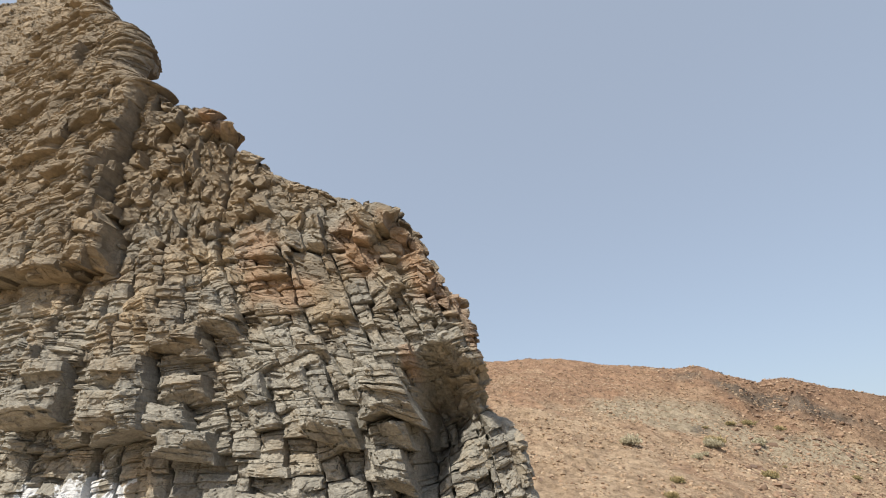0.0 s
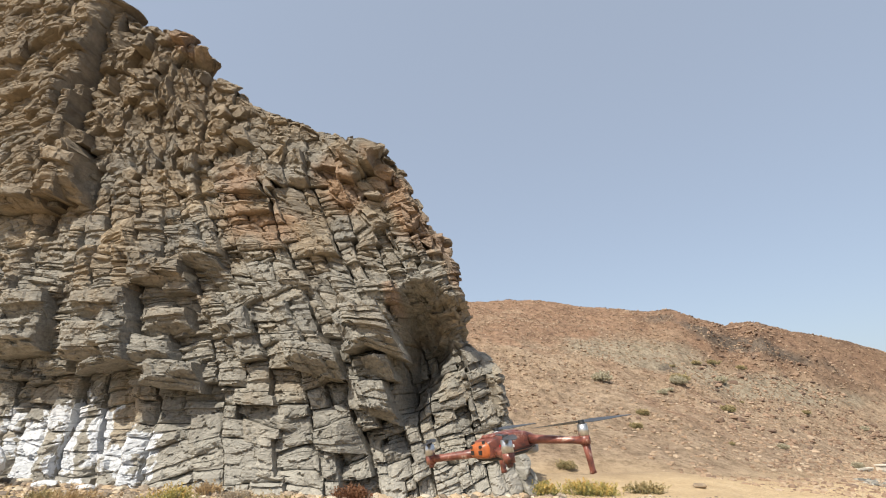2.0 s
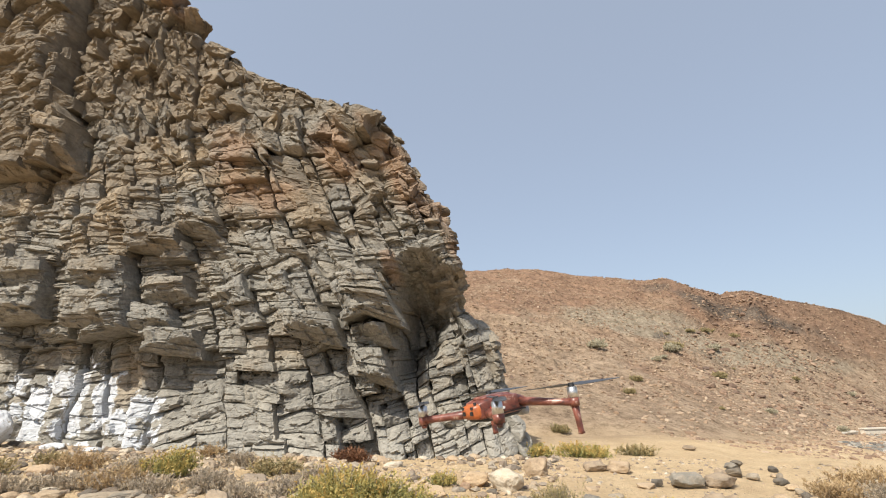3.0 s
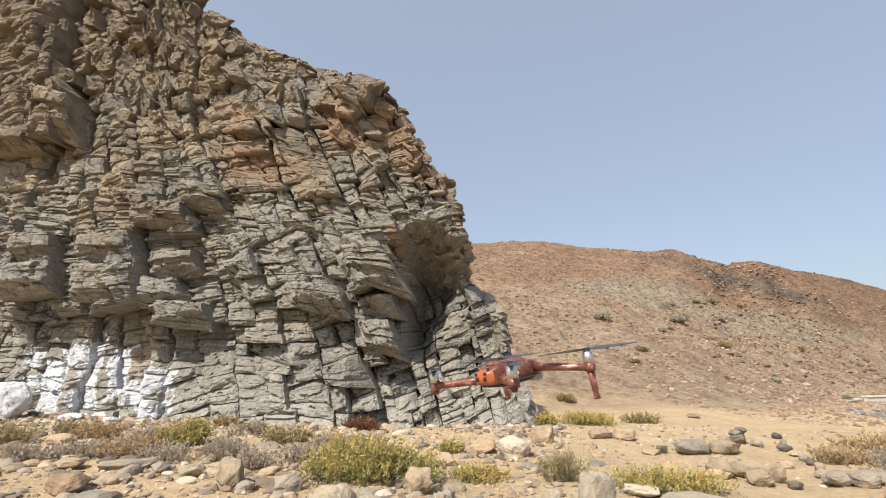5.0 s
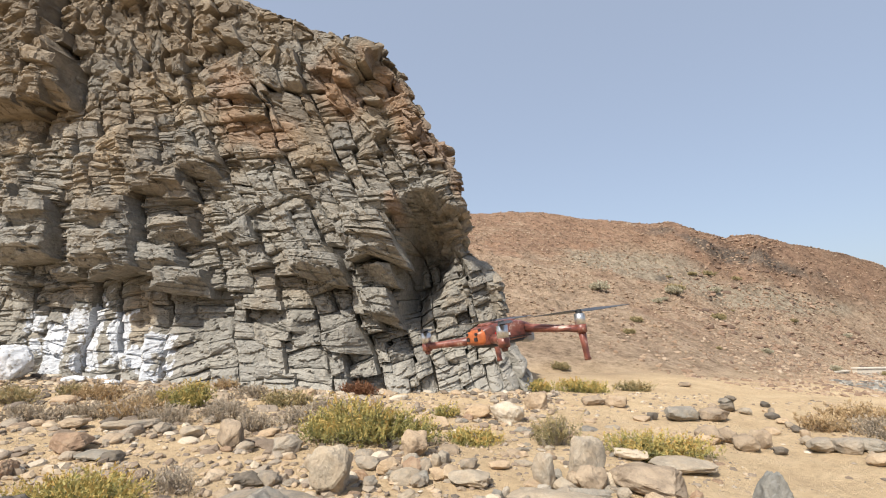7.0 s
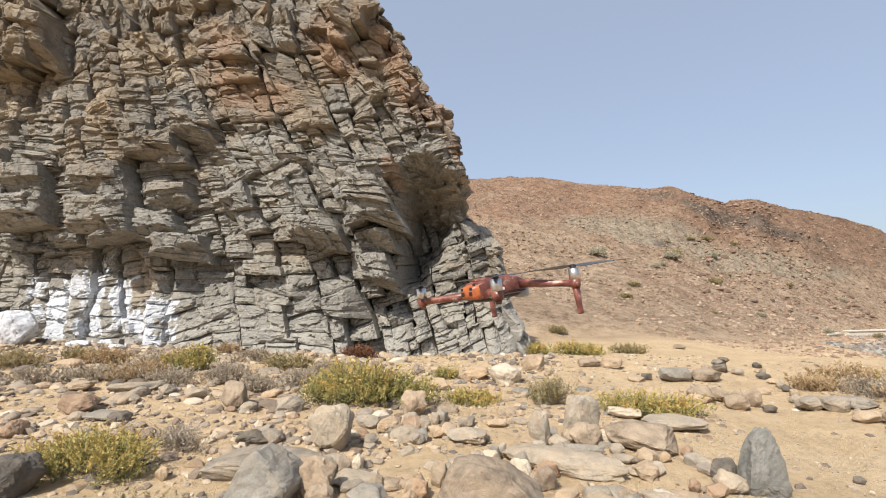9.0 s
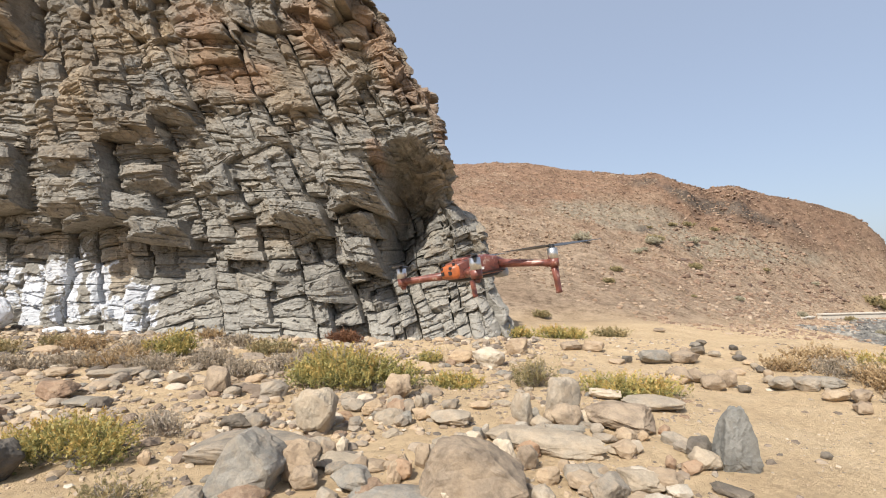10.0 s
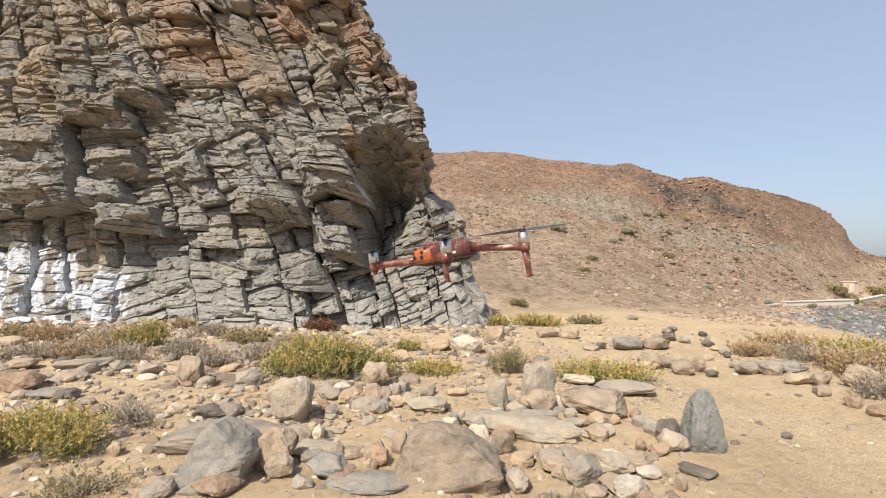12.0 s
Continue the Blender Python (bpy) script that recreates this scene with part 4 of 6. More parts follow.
    p = p - groove * fade * (0.5 + hashed(part_of + 90, lay + 9, 353)) - 0.05 * smooth(0.07, 0.0, end + 0.06 * fbm(U * 5, Z * 5, 335, 3))
    deep = np.maximum(row_deep, col_deep)
    p = p * (1 - deep) - 0.8 * deep
    X = upright(U, Z) + 0.02 * fbm(Z * 3 + p * 2, U * 2, 336, 2)
    if X.max() > -2.3 and z0 < 5.2 and not span:
        base = cliff_base(np.clip(X, -2.1, 2), Z)
    emit(made, on_face(X, Z, p, base), False, tint + 0.14 * crumb)


def block_outline(n):
    """The outline of a block between its neighbours, with open joints of uneven width."""
    u0, z0 = SEEDS[n][:2]
    poly = [(u0 - 1.3, z0 - 1.3), (u0 + 1.3, z0 - 1.3), (u0 + 1.3, z0 + 1.3), (u0 - 1.3, z0 + 1.3)]
    far = (SEED_U - u0) ** 2 + (SEED_Z - z0) ** 2
    for m in np.argsort(far)[1:22]:
        du, dz = SEED_U[m] - u0, SEED_Z[m] - z0
        gap = float(hashed(np.array([min(n, m)]), np.array([max(n, m)]), 301)[0])
        gap = 0.001 + 0.004 * gap + (0.010 if gap > 0.75 else 0) + (0.02 if gap > 0.93 else 0)
        ln = math.hypot(du, dz)
        poly = clipped(poly, du / ln, dz / ln, (du * (u0 + du / 2) + dz * (z0 + dz / 2)) / ln - gap)
        if len(poly) < 3:
            return []
    return poly


def loose_block(poly, out, base, rr, made, tint):
    """A chunk of the broken rock above: many-faced, its edges chipped, its sides running back into the face."""
    for _ in range(rr.choice((0, 0, 1))):
        a = rr.uniform(0, 2 * math.pi)
        nx, nz = math.cos(a), math.sin(a)
        reach = [nx * q[0] + nz * q[1] for q in poly]
        poly = clipped(poly, nx, nz, max(reach) - rr.uniform(0.05, 0.25) * (max(reach) - min(reach)))
    pts = []
    for a, b in zip(poly, poly[1:] + poly[:1]):
        ln = math.hypot(b[0] - a[0], b[1] - a[1])
        if ln > 0.012:
            count = max(1, int(ln / 0.055))
            pts += [(a[0] + i / count * (b[0] - a[0]), a[1] + i / count * (b[1] - a[1])) for i in range(count)]
    if len(pts) < 3:
        return
    P = np.array(pts)
    c = P.mean(0)
    D = P - c
    size = np.abs(D).max()
    worn = min(0.2, rr.uniform(0.008, 0.02) / max(size, 0.05))
    f = np.array([0.02, 0.12, 0.22, 0.32, 0.42, 0.52, 0.62, 0.72, 0.81, 0.9, 1 - worn, 1, 1, 1, 0.97])[:, None]
    deep = np.array([0, 0, 0, 0, 0, 0, 0, 0, 0, 0, 0, 0.03, 0.15, 0.5, 1])[:, None]
    U, V = c[0] + D[:, 0] * f, c[1] + D[:, 1] * f
    p = out + np.min([o + gx * (U - c[0]) + gv * (V - c[1]) for o, gx, gv in fronts(rr, size, True)], 0)
    p = np.maximum(p, out - 0.4) + 1.15 * broken(U, V, 9 * tint) + 0.02 * fbm(U * 2.7 + 9 * tint, V * 3.4, 305, 3)
    p = p - worn * size * 0.6 * (f >= 1)
    p = p * (1 - deep) - 0.5 * deep
    Z = V + 0.06 * fbm(U * 2.4, V * 2.4 + p, 307, 3)
    X = upright(U, Z) + 0.06 * fbm(U * 2.4 + p, V * 2.4, 308, 3)
    emit(made, on_face(X, Z, p, base), True, tint)


# where the foot was whitewashed: from, to, bottom, top
WASHED = [(-11.7, -11.2, 1.35, 1.75), (-11.6, -11.25, 0.8, 1.15), (-12.3, -11.9, 0.3, 0.9), (-10.95, -10.15, 0.15, 1.5), (-10.6, -9.8, 1.45, 1.75), (-9.8, -9.3, 0.45, 1.9), (-9.15, -8.65, 0.55, 1.8),
          (-8.7, -8.2, 0.45, 1.0), (-8.25, -7.35, 0.75, 1.25), (-8.1, -7.75, 0.05, 0.8), (-7.75, -7.3, 0.3, 0.6), (-10.9, -8.6, -0.1, 0.22), (-9.75, -9.6, 2.05, 2.2)]


def washed(X, Z):
    """How far inside the whitewash a place on the face lies."""
    wob_x, wob_z = X + 0.16 * fbm(X * 2.2, Z * 2.2, 361, 3), Z + 0.16 * fbm(X * 2.2, Z * 2.2, 364, 3)
    best = np.full(X.shape, -1.0)
    for x0, x1, z0, z1 in WASHED:
        tilt = 0.12 * (wob_z - z0)
        best = np.maximum(best, np.minimum(np.minimum(wob_x - x0 + tilt, x1 - wob_x - tilt), np.minimum(wob_z - z0, z1 - wob_z)))
    return best


# weather stains on the face: middle, half width and half height, slant
OCHRE_STAINS = [(-9.7, 6.2, 0.55, 0.55, 0.2), (-8.3, 7.4, 0.8, 0.7, 0.3), (-12.6, 6.3, 0.6, 0.3, 0.0), (-10.2, 2.35, 0.35, 0.2, 0.0), (-8.6, 1.6, 0.5, 0.8, 0.1)]
RUST_STAINS = [(-6.6, 7.6, 0.7, 1.0, 0.5), (-5.6, 6.3, 1.0, 0.6, 0.6), (-3.6, 7.2, 0.5, 1.0, 0.5), (-1.9, 6.6, 0.5, 1.4, 0.5), (-0.9, 5.6, 0.3, 1.2, 0.4), (-2.1, 4.3, 0.16, 0.35, 0.1), (-9.2, 13.4, 1.2, 0.8, 0.8)]


def stained(X, Z, spots, seed):
    best = np.full(X.shape, -1.0)
    for x0, z0, hw, hh, slant in spots:
        best = np.maximum(best, 1 - np.hypot((X - x0 + slant * (Z - z0)) / hw, (Z - z0) / hh))
    return np.clip(0.5 + best + 0.9 * fbm(X * 1.7, Z * 1.7, seed, 4), 0, 1)


def dress(me, places, tints):
    """Writes the weathering of the rock at each corner: its own tint, ochre, rust and whitewash."""
    X, Z = places[:, 0], places[:, 2]
    float_attribute(me, "block", tints)
    float_attribute(me, "ochre", stained(X, Z, OCHRE_STAINS, 371))
    float_attribute(me, "rust", stained(X, Z, RUST_STAINS, 375))
    float_attribute(me, "wash", washed(X, Z))


def rock_blocks(name, made, label=""):
    verts, faces, tints = (np.concatenate(c) for c in made)
    ob = mesh_ob(name, verts, faces, ROCK, cliff, label)
    dress(ob.data, verts, tints)
    return ob


dress(rock_face.data, PTS.reshape(-1, 3), IDS.ravel())
near_blocks, rest = [], ([], [], [])
# the great ledge blocks that hang out over the foot: from, to, underside, top, how far out
LEDGES = [(-10.0, -8.3, 2.85, 3.75, 0.70), (-9.9, -8.6, 3.7, 4.5, 0.59), (-12.2, -10.6, 3.0, 3.85, 0.68), (-11.9, -10.8, 3.8, 4.6, 0.58), (-8.3, -7.3, 2.6, 3.4, 0.58),
          (-7.75, -6.65, 2.2, 2.85, 0.61), (-8.2, -7.1, 3.35, 4.1, 0.46), (-8.75, -7.35, 4.65, 5.35, 0.56), (-7.55, -6.6, 5.1, 5.9, 0.46), (-6.2, -5.5, 3.2, 3.85, 0.25),
          (-4.4, -3.25, 2.5, 3.2, 0.52), (-3.05, -2.1, 3.0, 4.1, 0.53), (-2.9, -2.15, 1.55, 2.4, 0.40), (-2.75, -2.1, 2.4, 2.95, 0.34), (-4.95, -4.2, 4.35, 5.0, 0.27),
          (-13.6, -12.2, 7.1, 8.5, 0.95), (-12.3, -11.0, 7.35, 8.7, 0.90)]
for n, (x_low, x_high, z_low, z_high, stand) in enumerate(LEDGES):
    zc = (z_low + z_high) / 2
    shift = float(lean_of(x_low) * lean_height(zc))
    xc, rr = np.array((x_low + x_high) / 2), random.Random(900 + n)
    made = ([], [], [])
    layered_block(((x_low + x_high) / 2 + shift, zc, False, 10, z_low, z_high, rr.gauss(-0.1, 0.12), rr.gauss(0, 0.1)), stand + 0.3 * float(fbm(xc * 0.42, np.array(zc * 0.42), 56, 3)),
                  float(cliff_base(xc, np.array(zc + 0.8))), rr, made, rr.uniform(0.35, 0.6), (x_low + shift, x_high + shift))
    near_blocks.append(made)
for n, q in enumerate(SEEDS):
    u0, z0, loose = q[:3]
    x0 = float(upright(np.array(u0), np.array(z0)))
    if x0 > np.interp(z0, RIM_Z, RIM_X) + 0.75 or z0 < -0.5:
        continue
    rr = random.Random(n)
    X0, Z0 = np.array(x0), np.array(z0)
    base = float(cliff_base(np.minimum(X0, 2), Z0))
    out = float(cliff_form(X0, Z0)) + (rr.gauss(0, 0.08) if loose else COLUMN_OUT[q[3]] + rr.gauss(0, 0.035))
    near = -10.6 < x0 < -1.0 and 0.0 < z0 < 7.3 and len(near_blocks) < 300
    made = ([], [], []) if near else rest
    tint = min(0.95, max(0.05, rr.gauss(0.5, 0.15)))
    if loose:
        poly = block_outline(n)
        if len(poly) > 2:
            loose_block(poly, out, base, rr, made, tint)
    else:
        broad = 1
        while broad < (3 if z0 > 2.4 else 2) and GAPS[q[3] + broad] < 0.02 and q[3] + broad + 1 < len(EDGES) and rr.random() < (0.34 if z0 > 2.4 else 0.18):
            broad += 1
        layered_block(q, out + 0.05 * (broad - 1), base, rr, made, tint, None, broad)
    if near and made[0]:
        near_blocks.append(made)
for made in near_blocks:
    rock_blocks("block", made)
tagged(rock_blocks("broken_rock", rest, "ochre and rust brown broken rock"), "ochre and rust brown broken rock", kind="stuff")
# the ridge behind the face closes the mass
ridge_z = np.arange(-0.7, 29.1, 0.5)
rim_at = np.interp(ridge_z, RIM_Z, RIM_X)
cap_pts = [(rim_at[j] + a, 14.0 + 0.06 * max(0, z - 4) + b, z) for j, z in enumerate(ridge_z) for a, b in ((-30, 2.0), (-18.5, -0.4), (-30, 30.0), (-11.5, 28.0))]
cap_faces = [(4 * j + a, 4 * j + b, 4 * j + 4 + b, 4 * j + 4 + a) for j in range(len(ridge_z) - 1) for a, b in ((1, 0), (0, 2), (2, 3))]
last = 4 * (len(ridge_z) - 1)
cap_faces.append((last + 1, last, last + 2, last + 3))
back = mesh_ob("ridge_back", cap_pts, cap_faces, ROCK, cliff, "back of the basalt ridge")
dress(back.data, np.array(cap_pts), np.full(len(cap_pts), 0.5))


# ---- stones ----
def stone_mesh(seed, w, d, h, corners=15, bevel=0.05, name="stone", rough=0.03, profile=None):
    """An angular broken stone: the hull of a few scattered corners (or of an outline), its edges worn; its foot at z = 0."""
    r = random.Random(seed)
    bm = bmesh.new()
    for px, pz in profile or ():
        for side in (-1, 1):
            bm.verts.new((px + r.uniform(-0.05, 0.05), side * r.uniform(0.25, 1.0) * (1 - 0.45 * max(pz, 0)), pz + r.uniform(-0.04, 0.04)))
    for n in range(0 if profile else corners):
        a = 2 * math.pi * (n * 0.618 + r.uniform(-0.08, 0.08))
        z = -1 + 2 * (n + 0.5) / corners + r.uniform(-0.2, 0.2)
        z = max(-1, min(1, z))
        f = (1 - abs(z) ** 2.6) ** 0.45 * r.uniform(0.82, 1.1)
        bm.verts.new((f * math.cos(a), f * math.sin(a), z * r.uniform(0.75, 1.0)))
    hull = bmesh.ops.convex_hull(bm, input=list(bm.verts))
    loose = [v for v in bm.verts if not v.link_faces]
    bmesh.ops.delete(bm, geom=loose, context='VERTS')
    bmesh.ops.dissolve_limit(bm, angle_limit=radians(14), verts=list(bm.verts), edges=list(bm.edges))
    bmesh.ops.bevel(bm, geom=list(bm.edges), offset=bevel, segments=1, affect='EDGES', clamp_overlap=True)
    bmesh.ops.triangulate(bm, faces=list(bm.faces))
    if rough:
        bmesh.ops.subdivide_edges(bm, edges=[e for e in bm.edges if e.calc_length() > 0.3], cuts=1, use_grid_fill=True)
        bmesh.ops.triangulate(bm, faces=list(bm.faces))
        for least in ((0.22, 0.14) if rough > 0.035 else (0.22,)):
            bmesh.ops.subdivide_edges(bm, edges=[e for e in bm.edges if e.calc_length() > least], cuts=1, use_grid_fill=True)
            bmesh.ops.triangulate(bm, faces=list(bm.faces))
        off = Vector((r.uniform(0, 50), r.uniform(0, 50), r.uniform(0, 50)))
        for v in bm.verts:
            v.co += v.co.normalized() * (1.6 * rough * noise.noise(v.co * 1.8 + off) + rough * noise.noise(v.co * 5 + off) + 0.5 * rough * noise.noise(v.co * 12 + off))
    lo = [min(v.co[i] for v in bm.verts) for i in range(3)]
    hi = [max(v.co[i] for v in bm.verts) for i in range(3)]
    for v in bm.verts:
        v.co = Vector((((v.co.x - lo[0]) / (hi[0] - lo[0]) - 0.5) * w, ((v.co.y - lo[1]) / (hi[1] - lo[1]) - 0.5) * d, (v.co.z - lo[2]) / (hi[2] - lo[2]) * h))
    me = bpy.data.meshes.new(name)
    bm.to_mesh(me)
    bm.free()
    return me


def boulder(x, y, w, h, material, label, d=None, turn=0.0, tip=0.0, seed=0, corners=15, sink=0.14, name="boulder", rise=0.0, profile=None, rough=0.05):
    me = stone_mesh(seed + int(x * 100) + int(y * 37), w, d or w * 0.75, h * (1 + sink), corners, 0.06, name, rough, profile)
    me.materials.append(material)
    ob = new(name, me)
    ob.matrix_basis = pose(x, y, gz(x, y) - h * sink + rise, tip, 0, turn)
    return tagged(ob, label, "boulder")


pick_near = random.Random(21)
# large stones lying on the sand
boulder(-1.22, 3.52, 0.52, 0.38, SLATE, "large grey boulder with a pointed top", d=0.5, turn=0, profile=[(-1.0, -1), (-0.9, -0.3), (-0.35, 0.85), (-0.05, 1.0), (0.75, 0.35), (1.0, -0.1), (0.7, -1)])
boulder(-1.42, 4.05, 1.08, 0.20, GREY, "long grey slab behind a pointed boulder", d=0.45, turn=4, profile=[(-1.0, -1), (-1.0, 0.1), (-0.7, 0.7), (-0.2, 1.0), (0.6, 0.9), (1.0, 0.3), (0.95, -1)])
boulder(-0.97, 3.72, 0.38, 0.28, BROWN, "brown-grey boulder with rounded top", d=0.3, turn=0)
boulder(-0.70, 3.99, 0.47, 0.07, GREY, "grey angular fieldstone lying on sand", turn=-30)
boulder(-0.45, 3.58, 0.36, 0.16, SLATE, "slate grey stone lying on sand", turn=-22)
boulder(-0.11, 3.42, 0.68, 0.08, SLATE, "long dark grey slab half sunk in sand", d=0.3, turn=0)
boulder(0.38, 3.56, 0.76, 0.38, BROWN, "broad brown-grey boulder with a flat sloping top", d=0.55, turn=0, profile=[(-1.0, -1), (-0.95, 0.2), (-0.7, 0.9), (-0.25, 1.0), (0.3, 0.8), (0.65, 0.2), (1.0, -0.1), (0.95, -1)])
boulder(0.94, 4.51, 1.14, 0.16, GREY, "long flat grey slab half sunk in sand", d=0.36, turn=-22)
boulder(1.16, 4.81, 0.45, 0.11, SLATE, "thin dark grey slab like a plank", d=0.14, turn=0)
boulder(0.82, 5.09, 0.25, 0.34, GREY, "grey angular fieldstone lying on sand", turn=-47)
boulder(1.23, 5.29, 0.40, 0.42, GREY, "grey angular fieldstone lying on sand", turn=32)
boulder(1.25, 5.06, 0.30, 0.22, BROWN, "brown angular fieldstone lying on sand", turn=-10)
boulder(1.44, 5.17, 0.16, 0.14, PALE, "pale cream stone lying on sand", turn=1)
boulder(1.75, 5.16, 0.74, 0.23, BROWN, "brown angular fieldstone lying on sand", turn=-41)
boulder(1.57, 3.83, 0.37, 0.14, GREY, "grey angular fieldstone lying on sand", turn=-49)
boulder(1.54, 3.47, 0.35, 0.07, BUFF, "buff stone lying on sand", turn=-52)
boulder(2.46, 4.27, 0.33, 0.49, UPRIGHT, "upright pointed slate grey stone standing on end", d=0.24, turn=0, rough=0.085, profile=[(-0.9, -1), (-1.0, -0.5), (-0.85, 0.1), (-0.6, 0.6), (-0.3, 0.95), (0.15, 1.0), (0.45, 0.62), (0.72, 0.1), (1.0, -0.5), (0.85, -0.95), (0.1, -1)])
boulder(2.22, 4.40, 0.22, 0.20, DARK, "dark brown rock leaning on the upright stone", d=0.2, turn=0)
boulder(2.26, 4.22, 0.16, 0.10, SLATE, "slate grey stone beside the upright stone", turn=20)
boulder(2.04, 4.22, 0.14, 0.04, BROWN, "small brown stone lying on sand", turn=70)
boulder(2.20, 3.83, 0.27, 0.05, DARK, "dark basalt stone lying on sand", turn=-58)
boulder(3.37, 4.66, 0.09, 0.06, DARK, "dark basalt stone lying on sand", turn=-9)
boulder(3.45, 9.14, 0.62, 0.22, SLATE, "slate grey stone lying on sand", turn=10)
boulder(3.95, 9.45, 0.30, 0.13, BROWN, "brown angular fieldstone lying on sand", turn=33)
boulder(2.75, 9.0, 0.34, 0.09, BUFF, "buff stone lying on sand", turn=33)
boulder(2.95, 9.1, 0.20, 0.12, DARK, "dark stone lying on sand", turn=3)
boulder(4.71, 10.43, 0.40, 0.17, DARK, "dark basalt stone at the foot of a small cairn", turn=57)
boulder(4.45, 10.35, 0.26, 0.13, BROWN, "brown stone beside a small cairn", turn=12)
boulder(4.98, 10.3, 0.30, 0.12, GREY, "grey stone beside a small cairn", turn=80)
boulder(4.70, 10.43, 0.30, 0.14, SLATE, "slate grey stone in a small cairn", turn=15, rise=0.11)
boulder(4.78, 10.40, 0.22, 0.09, DARK, "dark flat stone on top of a small cairn", turn=120, rise=0.20)
boulder(3.22, 7.45, 0.36, 0.22, BROWN, "brown angular fieldstone lying on sand", turn=-23)
boulder(3.52, 7.65, 0.40, 0.20, BUFF, "buff angular stone lying on sand", turn=64)
boulder(3.86, 7.45, 0.30, 0.24, BROWN, "brown angular fieldstone in a heap", turn=10)
boulder(3.95, 7.15, 0.22, 0.10, DARK, "dark stone at the edge of a heap", turn=30)
boulder(3.56, 7.19, 0.44, 0.20, BUFF, "buff angular fieldstone lying on sand", turn=42)
boulder(4.02, 9.31, 0.60, 0.22, BROWN, "brown angular fieldstone lying on sand", turn=37)
boulder(0.45, 8.44, 0.59, 0.32, PALE, "pale cream stone lying on sand", turn=-53)
boulder(1.00, 9.65, 0.44, 0.31, BROWN, "brown angular fieldstone lying on sand", turn=-32)
boulder(-0.03, 8.69, 0.45, 0.22, BUFF, "buff stone lying on sand", turn=6)
boulder(2.22, 10.50, 0.50, 0.20, BROWN, "brown angular stone lying on sand", turn=8)
boulder(2.62, 10.37, 0.44, 0.22, BROWN, "brown angular stone lying on sand", turn=-14)
boulder(-1.17, 4.70, 0.41, 0.43, GREY, "pale grey upright boulder beside a shrub", d=0.3, turn=0)
boulder(-0.60, 5.95, 0.38, 0.29, BROWN, "brown angular fieldstone lying on sand", turn=-25)
boulder(-1.99, 4.73, 0.32, 0.14, DARK, "dark basalt stone lying on sand", turn=39)
boulder(-1.83, 4.81, 0.26, 0.12, GREY, "grey angular fieldstone lying on sand", turn=-38)
boulder(-2.13, 5.83, 0.37, 0.18, GREY, "grey angular fieldstone lying on sand", turn=45)
boulder(-2.89, 5.89, 0.41, 0.31, BROWN, "brown angular fieldstone lying on sand", turn=-47)
boulder(-4.63, 5.45, 0.55, 0.22, RUSTY, "rust brown stone lying on sand", turn=-27)
boulder(-4.13, 5.27, 0.56, 0.07, SLATE, "slate grey stone lying on sand", turn=-33)
boulder(-3.79, 5.12, 0.26, 0.11, DARK, "dark basalt stone lying on sand", turn=60)
boulder(-4.67, 6.61, 0.43, 0.12, GREY, "grey angular fieldstone lying on sand", turn=58)
boulder(-4.22, 6.42, 0.32, 0.14, GREY, "grey angular fieldstone lying on sand", turn=-57)
boulder(4.58, 7.35, 0.47, 0.18, GREY, "grey angular fieldstone lying on sand", turn=46)
boulder(4.82, 7.21, 0.40, 0.19, GREY, "grey angular fieldstone lying on sand", turn=22)
boulder(4.90, 6.40, 0.28, 0.16, BROWN, "brown stone lying on sand", turn=43)
boulder(5.27, 6.21, 0.47, 0.26, BROWN, "brown angular fieldstone lying on sand", turn=-27)
boulder(4.66, 6.05, 0.26, 0.12, BROWN, "brown stone at the edge of the bank", turn=35)
boulder(4.62, 5.52, 0.22, 0.10, RUSTY, "rust brown stone at the edge of the bank", turn=70)
boulder(5.12, 7.30, 0.46, 0.16, SLATE, "flat grey stone below the bank shrubs", turn=-20)
boulder(4.78, 6.62, 0.34, 0.13, BUFF, "buff stone at the edge of the bank", turn=15)
boulder(-0.42, 3.97, 0.27, 0.07, BUFF, "buff stone lying on sand", turn=42)
boulder(-0.17, 3.83, 0.21, 0.14, RUSTY, "rust brown stone lying on sand", turn=-26)
boulder(-0.04, 4.06, 0.16, 0.18, BUFF, "buff stone lying on sand", turn=-36)
boulder(-0.51, 5.32, 0.27, 0.16, RUSTY, "rust brown stone lying on sand", turn=-39)
boulder(0.10, 5.09, 0.45, 0.13, GREY, "grey angular fieldstone lying on sand", turn=-21)
boulder(0.62, 4.12, 0.21, 0.20, PALE, "pale cream stone lying on sand", turn=-23)
boulder(0.79, 4.06, 0.18, 0.18, BROWN, "brown angular fieldstone lying on sand", turn=20)
boulder(1.14, 3.87, 0.27, 0.11, GREY, "grey angular fieldstone lying on sand", turn=51)
boulder(1.31, 3.59, 0.27, 0.19, GREY, "grey angular fieldstone lying on sand", turn=33)
boulder(0.93, 3.82, 0.19, 0.11, BUFF, "buff stone lying on sand", turn=49)
boulder(1.64, 4.45, 0.28, 0.12, BUFF, "buff stone lying on sand", turn=48)
boulder(-0.74, 5.27, 0.27, 0.17, BUFF, "buff stone lying on sand", turn=52)
boulder(-1.03, 5.41, 0.28, 0.12, GREY, "grey angular fieldstone lying on sand", turn=-13)
boulder(-3.63, 6.20, 0.39, 0.16, GREY, "grey angular fieldstone lying on sand", turn=-49)
boulder(-5.03, 6.61, 0.50, 0.11, GREY, "grey angular fieldstone lying on sand", turn=48)
boulder(-5.69, 6.51, 0.34, 0.13, BUFF, "buff stone lying on sand", turn=17)
